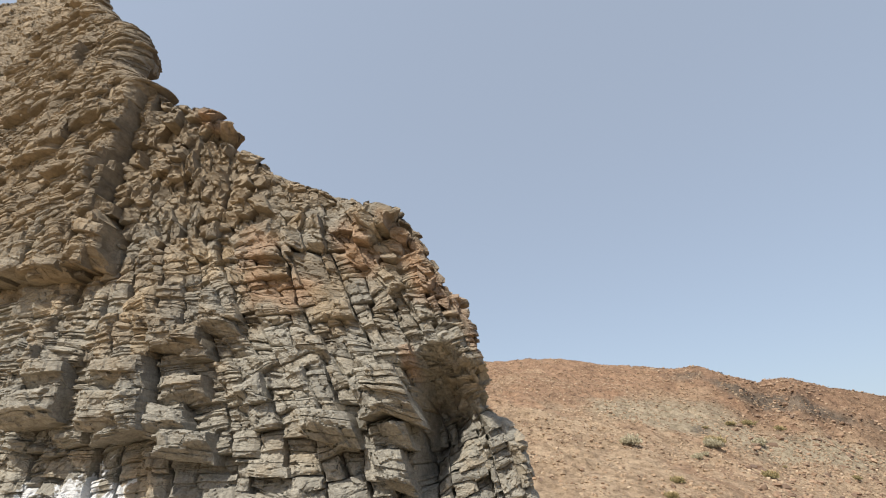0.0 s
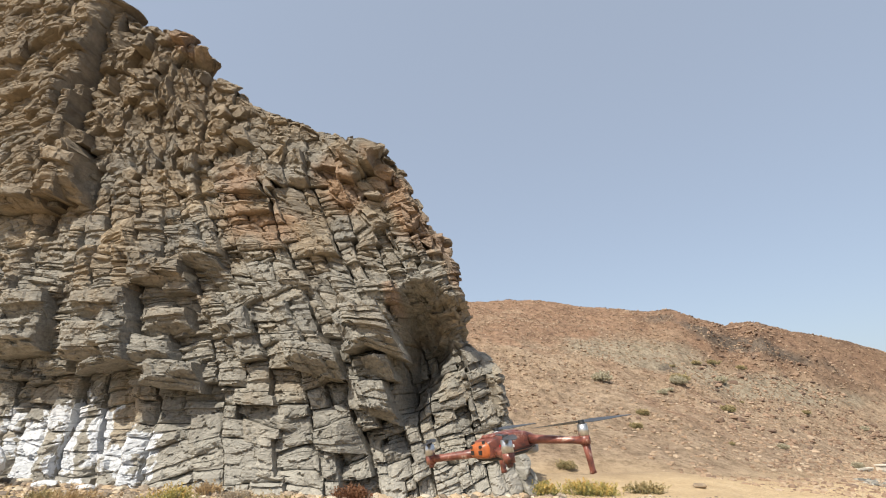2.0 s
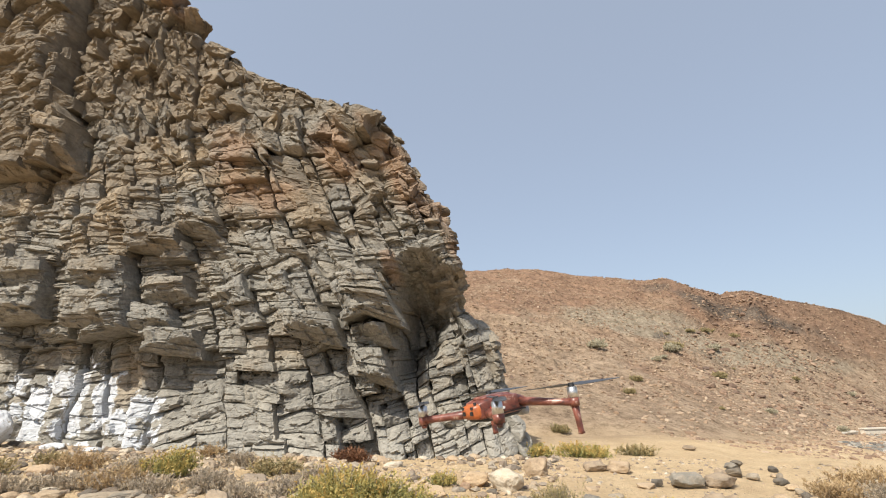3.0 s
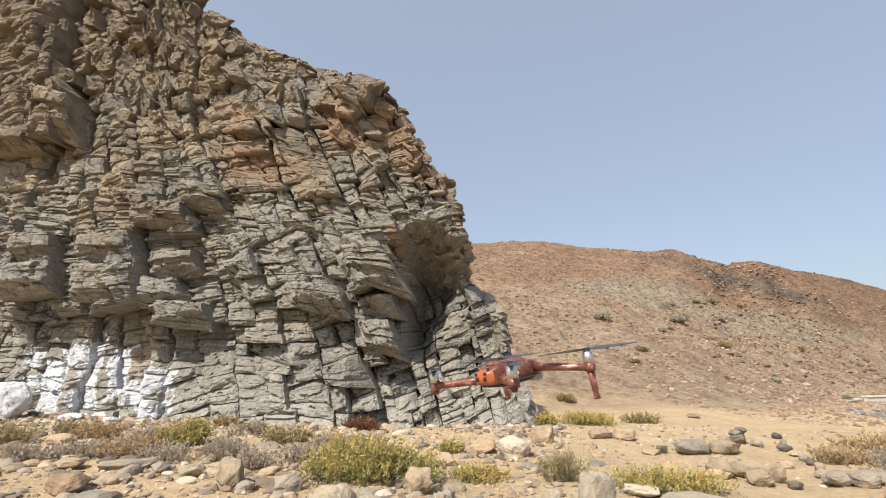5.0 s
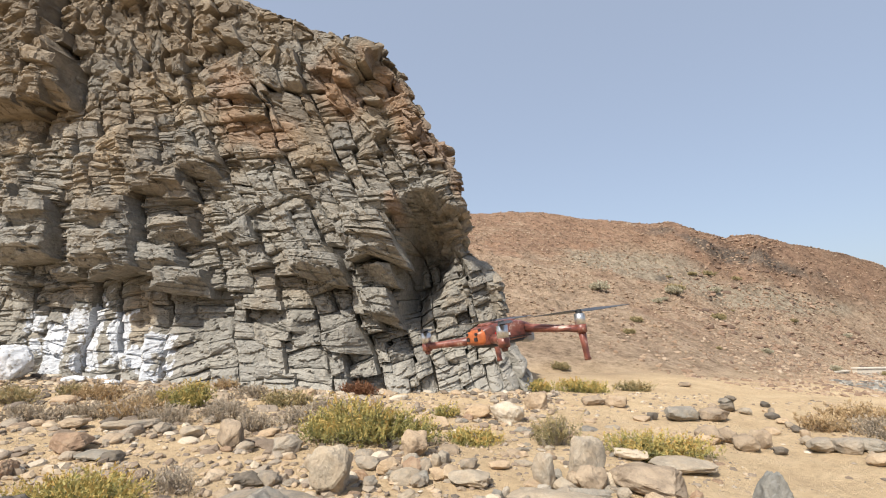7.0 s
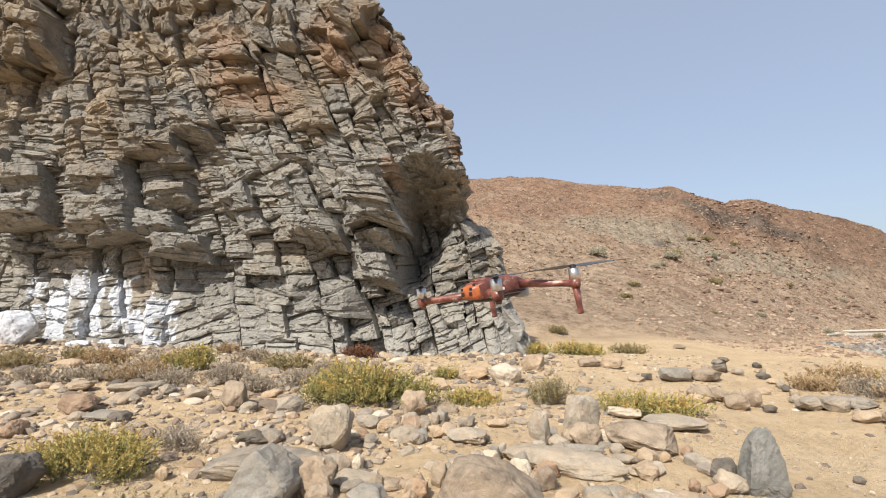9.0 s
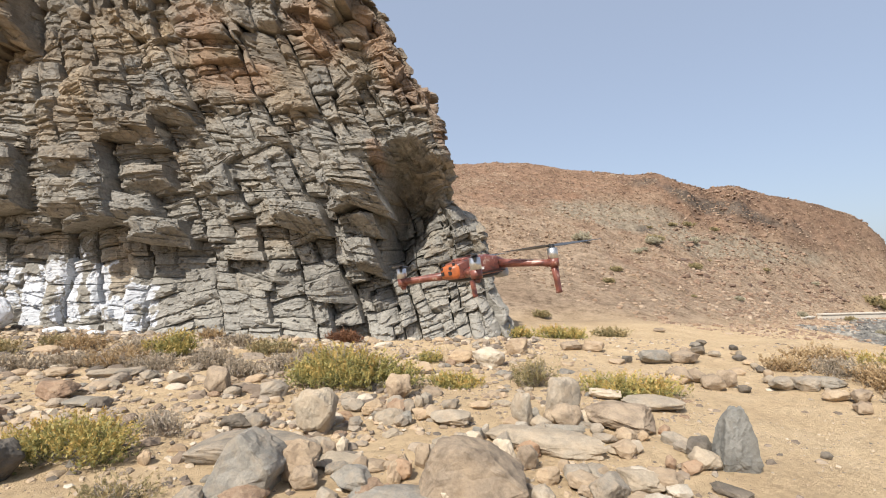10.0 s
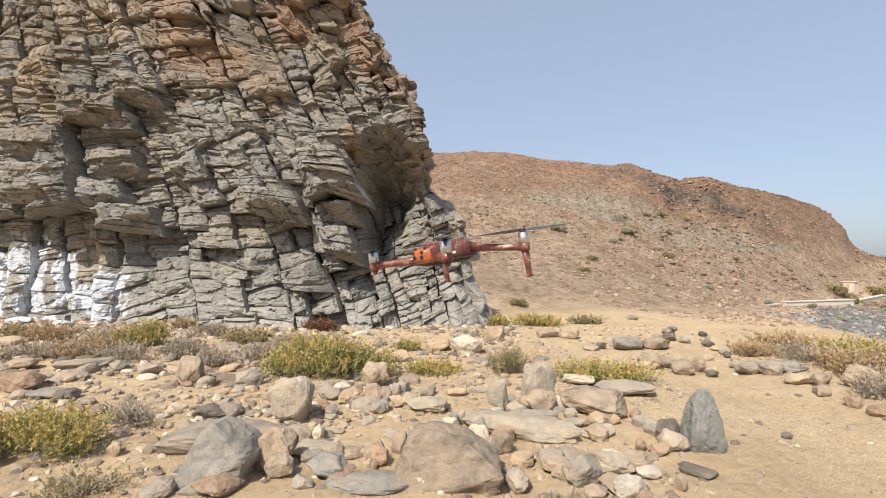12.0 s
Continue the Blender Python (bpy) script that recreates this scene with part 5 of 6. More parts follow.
boulder(-2.26, 3.84, 0.12, 0.11, BUFF, "buff stone lying on sand", turn=-17)
boulder(3.20, 7.40, 0.38, 0.11, BUFF, "buff stone lying on sand", turn=25)
boulder(1.89, 6.19, 0.39, 0.13, PALE, "pale cream stone lying on sand", turn=-11)
boulder(2.34, 5.93, 0.71, 0.11, GREY, "grey angular fieldstone lying on sand", turn=4)
boulder(-1.02, 4.40, 0.25, 0.08, GREY, "grey angular fieldstone lying on sand", turn=-29)
boulder(-1.58, 5.27, 0.20, 0.16, GREY, "grey angular fieldstone lying on sand", turn=-38)
boulder(-0.55, 7.73, 0.40, 0.17, BUFF, "buff stone lying on sand", turn=-29)
boulder(-0.67, 4.13, 0.16, 0.07, DARK, "dark basalt stone lying on sand", turn=0)
boulder(5.22, 14.07, 0.35, 0.12, BROWN, "brown angular stone lying on sand", turn=-25)
boulder(4.55, 8.49, 0.25, 0.12, BUFF, "buff stone lying on sand", turn=-49)
boulder(0.23, 3.39, 0.12, 0.12, PALE, "pale cream stone lying on sand", turn=60)

boulder(-3.12, 3.38, 0.42, 0.30, DARK, "dark basalt boulder beside a shrub", d=0.34, turn=15)
# stones packed between the large ones
for n in range(95):
    fx, fy = pick_near.uniform(-0.9, 2.3), pick_near.uniform(3.35, 5.7)
    boulder(fx, fy, pick_near.uniform(0.10, 0.27), pick_near.uniform(0.06, 0.15), (GREY, BUFF, GREY, BROWN, BUFF, GREY, RUSTY, SLATE, PALE)[n % 9], "weathered stone packed among larger stones", turn=pick_near.uniform(0, 360), seed=n)

# a line of stones along the edge of the path
for n in range(9):
    boulder(5.75 - 0.13 * n + pick_near.uniform(-0.08, 0.08), 11.2 - 0.42 * n, pick_near.uniform(0.14, 0.30), pick_near.uniform(0.07, 0.15), (DARK, BUFF, GREY)[n % 3], "stone in a row along the path", turn=pick_near.uniform(0, 360), seed=300 + n)
# painted boulders and stones at the cliff foot
boulder(-10.75, 9.85, 0.85, 0.80, PAINT, "whitewashed boulder at the cliff foot", d=0.7, turn=20)
boulder(-11.7, 10.0, 0.7, 0.95, PAINT, "whitewashed boulder beside the cliff", d=0.6, turn=-10)
boulder(-9.3, 10.05, 0.5, 0.16, PAINT, "flat whitewashed stone below the cliff", turn=5)
boulder(-8.3, 10.0, 0.34, 0.14, PAINT, "small whitewashed stone below the cliff", turn=40)
boulder(-7.6, 10.1, 0.3, 0.12, PALE, "pale cream stone lying on sand", turn=80)


def low_stone_set(count, materials, seed):
    """Small stones that share a few meshes."""
    out = []
    for n in range(count):
        me = stone_mesh(seed + n, 1.0, 0.8, 0.55, 13 + n % 5, 0.13, "field_stone", 0.045)
        me.materials.append(materials[n % len(materials)])
        out.append(me)
    return out


# medium stones strewn over the sand
SMALL = low_stone_set(21, [GREY, BUFF, BROWN, GREY, RUSTY, SLATE, BUFF], 500)
pick = random.Random(8)


def clear_of_path(x, y):
    return abs(x - float(path_x(y))) > 0.85


def strewn(count, area, size, group, label):
    made = 0
    while made < count:
        x, y = pick.uniform(area[0], area[1]), pick.uniform(area[2], area[3])
        if y > np.interp(x, FOOT_X, FOOT_Y) - 0.25 or not clear_of_path(x, y) or math.hypot(x - 0.5, y) < 2.6:
            continue
        w = size[0] * (size[1] / size[0]) ** (pick.random() ** 1.7)
        ob = new("field_stone", pick.choice(SMALL))
        ob.matrix_basis = pose(x, y, gz(x, y) - 0.16 * w, pick.uniform(-12, 12), pick.uniform(-12, 12), pick.uniform(0, 360)) @ Matrix.Diagonal((w, w * pick.uniform(0.7, 1.1), w * pick.uniform(0.5, 1.0), 1))
        tagged(ob, label, "stone", group)
        made += 1


strewn(225, (-7.5, 1.9, 3.2, 8.6), (0.09, 0.40), "stones strewn over the sand", "small weathered stone half sunk in sand")


def strewn_far(name, count, area, size, label):
    """Stones too far off to tell apart singly, in one mesh."""
    forms = [(np.array([v.co for v in me.vertices]), [tuple(p.vertices) for p in me.polygons]) for me in SMALL]
    verts, faces, first = [], [], 0
    while len(verts) < count:
        x, y = pick.uniform(area[0], area[1]), pick.uniform(area[2], area[3])
        if y > np.interp(x, FOOT_X, FOOT_Y) - 0.25:
            continue
        w = size[0] * (size[1] / size[0]) ** (pick.random() ** 1.7)
        co, polys = pick.choice(forms)
        m = np.array((pose(x, y, gz(x, y) - 0.16 * w, pick.uniform(-12, 12), pick.uniform(-12, 12), pick.uniform(0, 360)) @ Matrix.Diagonal((w, w * pick.uniform(0.7, 1.1), w * pick.uniform(0.5, 1.0), 1))))
        verts.append(co @ m[:3, :3].T + m[:3, 3])
        faces += [tuple(first + q for q in p) for p in polys]
        first += len(co)
    return tagged(mesh_ob(name, np.concatenate(verts), faces, GRAVEL), label, "stones", kind="stuff")


strewn_far("field_rubble", 280, (-8.0, -0.6, 4.5, 7.2), (0.08, 0.36), "mixed weathered stones thick on the ground")
strewn_far("fallen_stones", 300, (-11.0, -0.5, 6.6, 10.6), (0.10, 0.48), "broken stones fallen below the cliff")
strewn(30, (0.5, 3.4, 5.0, 12.0), (0.07, 0.28), "stones beside the path", "small stone on sand beside the path")
strewn(35, (4.6, 9.0, 5.0, 14.0), (0.08, 0.35), "stones on the bank", "stone on the sandy bank by the shrubs")


def loose_stones(name, places, sizes, material, label, seed):
    """Very many little stones as one mesh: each a squashed, crooked eight- to twelve-cornered lump."""
    r = np.random.default_rng(seed)
    t = (1 + 5 ** 0.5) / 2
    ico = np.array([(-1, t, 0), (1, t, 0), (-1, -t, 0), (1, -t, 0), (0, -1, t), (0, 1, t), (0, -1, -t), (0, 1, -t), (t, 0, -1), (t, 0, 1), (-t, 0, -1), (-t, 0, 1)]) / 1.9
    tri = np.array([(0, 11, 5), (0, 5, 1), (0, 1, 7), (0, 7, 10), (0, 10, 11), (1, 5, 9), (5, 11, 4), (11, 10, 2), (10, 7, 6), (7, 1, 8), (3, 9, 4), (3, 4, 2), (3, 2, 6), (3, 6, 8), (3, 8, 9), (4, 9, 5), (2, 4, 11), (6, 2, 10), (8, 6, 7), (9, 8, 1)])
    n = len(places)
    v = ico[None] * (1 + r.uniform(-0.35, 0.25, (n, 12, 1)))
    v = v * np.stack([r.uniform(0.7, 1.2, n), r.uniform(0.6, 1.0, n), r.uniform(0.35, 0.75, n)], -1)[:, None]
    a = r.uniform(0, 2 * np.pi, n)
    c, s = np.cos(a)[:, None], np.sin(a)[:, None]
    v = np.stack([v[..., 0] * c - v[..., 1] * s, v[..., 0] * s + v[..., 1] * c, v[..., 2]], -1) * (sizes[:, None, None] / 2)
    v = v + places[:, None]
    f = (tri[None] + 12 * np.arange(n)[:, None, None]).reshape(-1, 3)
    ob = mesh_ob(name, v.reshape(-1, 3), f.tolist(), material)
    return tagged(ob, label, "stones", kind="stuff")


rg = np.random.default_rng(5)
# gravel on the sand, thin on the path
n = 34000
px, py = rg.uniform(-9.5, 9.0, n), np.where(rg.random(n) < 0.7, 1.5 + 12.8 * rg.random(n) ** 1.5, rg.uniform(-7.0, 3.5, n))
keep = (py < np.interp(px, FOOT_X, FOOT_Y) + 0.1) & ((np.abs(px - path_x(py)) > 0.8) | (rg.random(n) < 0.18))
patchy = fbm(px * 0.8, py * 0.8, 101, 3) + rg.uniform(-0.5, 0.5, n) > -0.2
px, py = px[keep & patchy], py[keep & patchy]
loose_stones("gravel", np.stack([px, py, ground_height(px, py)], -1), 0.012 + 0.11 * rg.random(len(px)) ** 2.8, GRAVEL, "loose mixed gravel strewn over sand", 1)
# fine grit on the open sand close by
n = 16000
px, py = rg.uniform(-3.5, 7.0, n), rg.uniform(2.4, 9.0, n)
gritty = fbm(px * 1.1, py * 1.1, 131, 3) + rg.uniform(-0.4, 0.4, n) > -0.05
px, py = px[gritty], py[gritty]
loose_stones("grit", np.stack([px, py, ground_height(px, py)], -1), 0.006 + 0.022 * rg.random(len(px)) ** 2, GRAVEL, "fine grit scattered over open sand", 12)
# flat broken stones thick on the ground below the cliff
n = 3200
px, py = rg.uniform(-9.0, 1.5, n), rg.uniform(3.9, 9.8, n)
dense = fbm(px * 0.5, py * 0.5, 121, 3) + rg.uniform(-0.5, 0.5, n) - 0.12 * np.clip(px + 2, 0, 4) > -0.1
px, py = px[dense], py[dense]
loose_stones("broken_stones", np.stack([px, py, ground_height(px, py) + 0.01], -1), 0.06 + 0.16 * rg.random(len(px)) ** 2.0, GRAVEL, "flat broken stones thick on the sand", 9)
# rubble along the cliff's foot
n = 1500
px = rg.uniform(-12.5, 1.6, n)
py = np.interp(px, FOOT_X, FOOT_Y) - 0.15 - 1.5 * rg.random(n) ** 2
loose_stones("rubble", np.stack([px, py, ground_height(px, py) + 0.02], -1), 0.04 + 0.24 * rg.random(n) ** 2.5, GRAVEL, "fallen rubble along the cliff foot", 2)
# scree on the hill
n = 95000
px, py = rg.uniform(-8, 60, n), 13 + 44 * rg.random(n) ** 0.8
keep = (np.abs((px - 22) / np.maximum(py, 1)) < 0.9) & (py > np.interp(px, [-30, -5, 2, 8, 14, 22, 40], [12.5, 12.5, 13.2, 14.5, 18.0, 31.0, 46.0])) & (fbm(px * 0.25, py * 0.25, 111, 4) + rg.uniform(-0.35, 0.35, n) > -0.2)
px, py = px[keep], py[keep]
loose_stones("scree", np.stack([px, py, ground_height(px, py)], -1), 0.05 + 0.26 * rg.random(len(px)) ** 3.0, SCREE, "rust and tan scree on the hillside", 3)
# dark crags on the headland
n = 7000
px, py = rg.uniform(12, 48, n), rg.uniform(30, 56, n)
crag_at = smooth(16, 26, (px - 0.5) / ((py - 0.2) / 54.8)) * (fbm(px * 0.15, py * 0.15, 31, 5, 0.62) + rg.uniform(-0.3, 0.3, n) > 0.0)
px, py = px[crag_at > 0.4], py[crag_at > 0.4]
loose_stones("crag_rocks", np.stack([px, py, ground_height(px, py)], -1), 0.12 + 0.6 * rg.random(len(px)) ** 3.5, CRAG, "dark rust crag rocks on the headland", 4)
# shingle towards the shore
n = 14000
px, py = rg.uniform(7.5, 34, n), 6 + 30 * rg.random(n)
beach = (px - np.interp(py, [0, 6, 10, 14, 18, 24, 30], [12, 10.5, 10.0, 11.2, 12.6, 14.6, 21]) + 0.8 * fbm(px * 0.7, py * 0.7, 22) > 0.3) & (py < np.interp(px, [-30, -5, 2, 8, 14, 22, 40], [15.5, 15.5, 17.0, 19.5, 24.0, 34.0, 50.0]) - 0.6) & (px < 2.2 * py)
px, py = px[beach], py[beach]
loose_stones("shingle", np.stack([px, py, ground_height(px, py)], -1), 0.07 + 0.28 * rg.random(len(px)) ** 2.5, SHINGLE, "grey shingle and cobbles towards the shore", 6)


# ---- shrubs ----
def shrub(x, y, w, h, leaf, label, leaves=2600, size=0.028, d=None, seed=0, bare=0.25, name="shrub", twigs=60):
    """A low desert shrub: crooked twigs from a root, and many small leaves in uneven clumps."""
    leaves, size = int(leaves * 1.6), size * 0.72
    r = np.random.default_rng(seed + int(abs(x) * 97 + y * 31))
    d = d or w * 0.8
    root = tagged(new(name), label, "shrub")
    root.location = (x, y, gz(x, y) - 0.01)
    # clump centres over an uneven dome
    nc = max(8, int(26 * max(w, 0.5)))
    a, rad = r.uniform(0, 2 * np.pi, nc), np.sqrt(r.random(nc)) * 0.92
    rad = rad * (0.8 + 0.2 * np.sin(3 * a + seed) + 0.12 * np.sin(5 * a + 2 * seed))
    cx, cy = rad * np.cos(a) * w / 2, rad * np.sin(a) * d / 2
    cz = h * np.sqrt(np.clip(1.03 - rad ** 2, 0.03, 1)) * r.uniform(0.3, 1.0, nc) * 0.96
    # twigs
    verts, faces = [], []
    for n in range(twigs):
        k = r.integers(nc)
        tip = np.array([cx[k], cy[k], cz[k]]) * r.uniform(0.85, 1.15) + r.normal(0, 0.03, 3)
        tip[2] = max(tip[2], 0.03)
        start = np.array([tip[0] * r.uniform(0.05, 0.5), tip[1] * r.uniform(0.05, 0.5), 0.0])
        bend = (start + tip) / 2 + r.normal(0, 0.035, 3)
        thick = 0.004 + 0.004 * r.random()
        base = len(verts)
        for q, (pt, th) in enumerate(((start, thick), (bend, thick * 0.7), (tip, thick * 0.3))):
            for c in range(3):
                verts.append((pt[0] + th * math.cos(c * 2.094), pt[1] + th * math.sin(c * 2.094), pt[2]))
        for q in range(2):
            for c in range(3):
                i, j = base + 3 * q + c, base + 3 * q + (c + 1) % 3
                faces.append((i, j, j + 3, i + 3))
    mesh_ob("twig_work", verts, faces, TWIG, root, "dry grey-brown twigs")
    # leaves along short upright stems that fan out of each clump
    stems = max(20, leaves // 13)
    k = r.integers(0, nc, stems)
    spread = 0.06 + 0.04 * min(w, 1.2)
    foot = np.stack([cx[k], cy[k], cz[k] * r.uniform(0.25, 0.8, stems)], -1) + r.normal(0, spread, (stems, 3)) * [1, 1, 0.4]
    lean = np.stack([foot[:, 0] / w, foot[:, 1] / d, np.full(stems, 0.75)], -1) + r.normal(0, 0.28, (stems, 3))
    lean /= np.linalg.norm(lean, axis=1)[:, None]
    reach = r.uniform(0.25, 0.7, stems) * min(h, 0.35)
    j = r.integers(0, stems, leaves)
    at = r.random(leaves) ** 0.8
    c = foot[j] + lean[j] * (at * reach[j])[:, None] + r.normal(0, size * 0.6, (leaves, 3))
    inside = (c[:, 0] / (w * 0.58)) ** 2 + (c[:, 1] / (d * 0.58)) ** 2 < 1.15
    keep_leaf = inside & (c[:, 2] > 0.0)
    c, j, at = c[keep_leaf], j[keep_leaf], at[keep_leaf]
    m = len(c)
    up = lean[j] + r.normal(0, 0.45, (m, 3))
    up /= np.linalg.norm(up, axis=1)[:, None]
    side = np.cross(up, r.normal(0, 1, (m, 3)))
    side /= np.linalg.norm(side, axis=1)[:, None]
    ln = size * r.uniform(0.7, 1.7, m)[:, None]
    wd = ln * r.uniform(0.3, 0.5, m)[:, None]
    v = np.stack([c - up * ln, c + side * wd, c + up * ln, c - side * wd], 1).reshape(-1, 3)
    v[:, 2] = np.maximum(v[:, 2], 0.004)
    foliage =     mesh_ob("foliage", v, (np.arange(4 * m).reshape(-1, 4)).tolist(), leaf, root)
    # tip: grows along the stem and with height in the shrub
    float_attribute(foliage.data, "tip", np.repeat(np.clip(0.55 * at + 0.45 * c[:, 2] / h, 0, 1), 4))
    return root


YG, DRYL = "yellow-green low desert shrub growing from sand", "dry grey desert shrub with bare twigs"
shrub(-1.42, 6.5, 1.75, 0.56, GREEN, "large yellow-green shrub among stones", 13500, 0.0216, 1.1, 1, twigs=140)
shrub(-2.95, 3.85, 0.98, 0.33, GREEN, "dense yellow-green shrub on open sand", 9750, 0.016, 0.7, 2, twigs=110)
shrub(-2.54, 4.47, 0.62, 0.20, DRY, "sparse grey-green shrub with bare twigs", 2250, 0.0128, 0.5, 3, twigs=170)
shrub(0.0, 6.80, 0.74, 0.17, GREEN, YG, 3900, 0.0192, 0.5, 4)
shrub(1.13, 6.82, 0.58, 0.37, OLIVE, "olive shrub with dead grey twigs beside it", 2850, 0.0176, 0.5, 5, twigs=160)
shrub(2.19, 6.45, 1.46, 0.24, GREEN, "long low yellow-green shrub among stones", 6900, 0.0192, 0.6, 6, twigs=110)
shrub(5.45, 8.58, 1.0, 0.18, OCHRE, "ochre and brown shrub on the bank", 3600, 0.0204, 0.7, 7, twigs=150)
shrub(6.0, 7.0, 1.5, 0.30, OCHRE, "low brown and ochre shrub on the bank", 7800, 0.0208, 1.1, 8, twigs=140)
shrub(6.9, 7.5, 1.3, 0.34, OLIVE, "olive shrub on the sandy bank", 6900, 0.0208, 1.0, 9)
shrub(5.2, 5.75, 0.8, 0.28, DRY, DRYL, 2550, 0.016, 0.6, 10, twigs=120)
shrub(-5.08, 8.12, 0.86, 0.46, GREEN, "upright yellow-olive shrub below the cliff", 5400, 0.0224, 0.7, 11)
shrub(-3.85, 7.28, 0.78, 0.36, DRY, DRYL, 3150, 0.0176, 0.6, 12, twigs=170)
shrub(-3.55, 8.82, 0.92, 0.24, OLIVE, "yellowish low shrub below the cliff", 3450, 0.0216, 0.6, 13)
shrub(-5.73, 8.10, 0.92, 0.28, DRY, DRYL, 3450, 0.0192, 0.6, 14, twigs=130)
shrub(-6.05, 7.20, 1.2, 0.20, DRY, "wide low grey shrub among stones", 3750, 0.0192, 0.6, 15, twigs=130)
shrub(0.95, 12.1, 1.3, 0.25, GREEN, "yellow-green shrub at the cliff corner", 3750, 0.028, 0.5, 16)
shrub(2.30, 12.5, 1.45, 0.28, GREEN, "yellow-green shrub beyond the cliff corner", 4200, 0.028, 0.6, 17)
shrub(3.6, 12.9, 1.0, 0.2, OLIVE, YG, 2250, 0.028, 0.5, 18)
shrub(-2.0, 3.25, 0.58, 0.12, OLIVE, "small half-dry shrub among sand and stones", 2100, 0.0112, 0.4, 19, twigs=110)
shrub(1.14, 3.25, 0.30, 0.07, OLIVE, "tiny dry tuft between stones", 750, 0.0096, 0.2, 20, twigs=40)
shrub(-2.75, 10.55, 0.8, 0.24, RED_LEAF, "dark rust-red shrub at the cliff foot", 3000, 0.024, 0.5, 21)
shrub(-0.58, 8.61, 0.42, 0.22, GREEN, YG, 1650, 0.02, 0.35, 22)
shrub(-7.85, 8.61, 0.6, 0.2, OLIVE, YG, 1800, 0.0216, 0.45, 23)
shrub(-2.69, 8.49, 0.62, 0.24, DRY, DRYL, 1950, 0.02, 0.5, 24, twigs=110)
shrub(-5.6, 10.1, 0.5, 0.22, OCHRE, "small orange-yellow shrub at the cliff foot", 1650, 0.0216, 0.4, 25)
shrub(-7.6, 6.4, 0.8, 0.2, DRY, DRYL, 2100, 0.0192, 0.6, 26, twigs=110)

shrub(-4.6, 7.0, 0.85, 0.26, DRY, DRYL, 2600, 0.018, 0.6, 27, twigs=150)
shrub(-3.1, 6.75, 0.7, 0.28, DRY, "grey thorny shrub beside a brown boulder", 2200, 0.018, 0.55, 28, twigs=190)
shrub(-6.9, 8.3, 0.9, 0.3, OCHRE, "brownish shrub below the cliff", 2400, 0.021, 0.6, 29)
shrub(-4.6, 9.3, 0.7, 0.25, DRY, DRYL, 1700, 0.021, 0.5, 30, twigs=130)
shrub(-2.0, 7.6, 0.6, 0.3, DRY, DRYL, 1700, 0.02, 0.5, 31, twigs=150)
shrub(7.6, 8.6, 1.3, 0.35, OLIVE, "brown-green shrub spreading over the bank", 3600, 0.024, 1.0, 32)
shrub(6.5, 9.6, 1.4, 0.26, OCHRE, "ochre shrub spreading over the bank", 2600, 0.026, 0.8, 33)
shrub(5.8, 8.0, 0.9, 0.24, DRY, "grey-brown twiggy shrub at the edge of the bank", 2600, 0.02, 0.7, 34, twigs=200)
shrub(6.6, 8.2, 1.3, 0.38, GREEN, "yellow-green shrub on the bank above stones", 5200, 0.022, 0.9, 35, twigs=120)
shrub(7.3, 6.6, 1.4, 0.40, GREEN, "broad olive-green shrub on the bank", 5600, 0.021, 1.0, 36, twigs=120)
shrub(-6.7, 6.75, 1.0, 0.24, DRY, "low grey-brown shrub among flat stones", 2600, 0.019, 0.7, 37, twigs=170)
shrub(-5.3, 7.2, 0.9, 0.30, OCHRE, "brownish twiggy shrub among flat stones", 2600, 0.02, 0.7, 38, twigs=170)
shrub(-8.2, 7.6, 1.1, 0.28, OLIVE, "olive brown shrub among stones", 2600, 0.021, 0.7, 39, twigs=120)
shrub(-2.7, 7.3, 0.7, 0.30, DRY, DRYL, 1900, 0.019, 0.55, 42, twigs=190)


PALE_LEAF = leaf_material("pale straw leaves", [(0.15, (0.30, 0.27, 0.19)), (0.5, (0.44, 0.40, 0.29)), (0.9, (0.56, 0.50, 0.37))])
# pale and dark shrubs on the hillside, one built and then copied
hill_pale = shrub(6.5, 32.3, 1.15, 0.75, PALE_LEAF, "pale grey shrub on the hillside", 2250, 0.06, 1.1, 40, twigs=40, name="hill_shrub")
hill_dark = shrub(13.0, 37.5, 1.3, 0.7, OLIVE, "dark olive shrub on the hillside", 2250, 0.06, 1.1, 41, twigs=40, name="hill_shrub")
for ob in (hill_pale, hill_dark):
    ob["group"] = "shrubs on the hillside"
spots = random.Random(3)
for source, hx, hy, grow in ((hill_pale, 12.5, 36.4, 1.0), (hill_dark, 14.6, 34.5, 0.8), (hill_dark, 2.3, 17.5, 0.5), (hill_dark, 18.5, 45.5, 0.8), (hill_dark, 19.8, 46.5, 0.9), (hill_dark, 20.6, 44.8, 0.7), (hill_dark, 16.8, 44.2, 0.6), (hill_pale, 17.6, 42.0, 0.9)):
    m = pose(hx, hy, gz(hx, hy) - 0.02, 0, 0, spots.uniform(0, 360)) @ Matrix.Scale(grow, 4)
    copy_thing(source, m)
for n in range(18):
    hy = spots.uniform(21, 44)
    hx = 0.5 + spots.uniform(0.05, 0.92) * hy
    source = hill_pale if spots.random() < 0.55 else hill_dark
    copy_thing(source, pose(hx, hy, gz(hx, hy) - 0.02, 0, 0, spots.uniform(0, 360)) @ Matrix.Scale(spots.uniform(0.25, 0.6), 4))


# ---- walls and hut by the shore ----
WALL_WHITE = plain_material("weathered whitewash", (0.60, 0.54, 0.45), 0.85, 0, 0.12, 6)
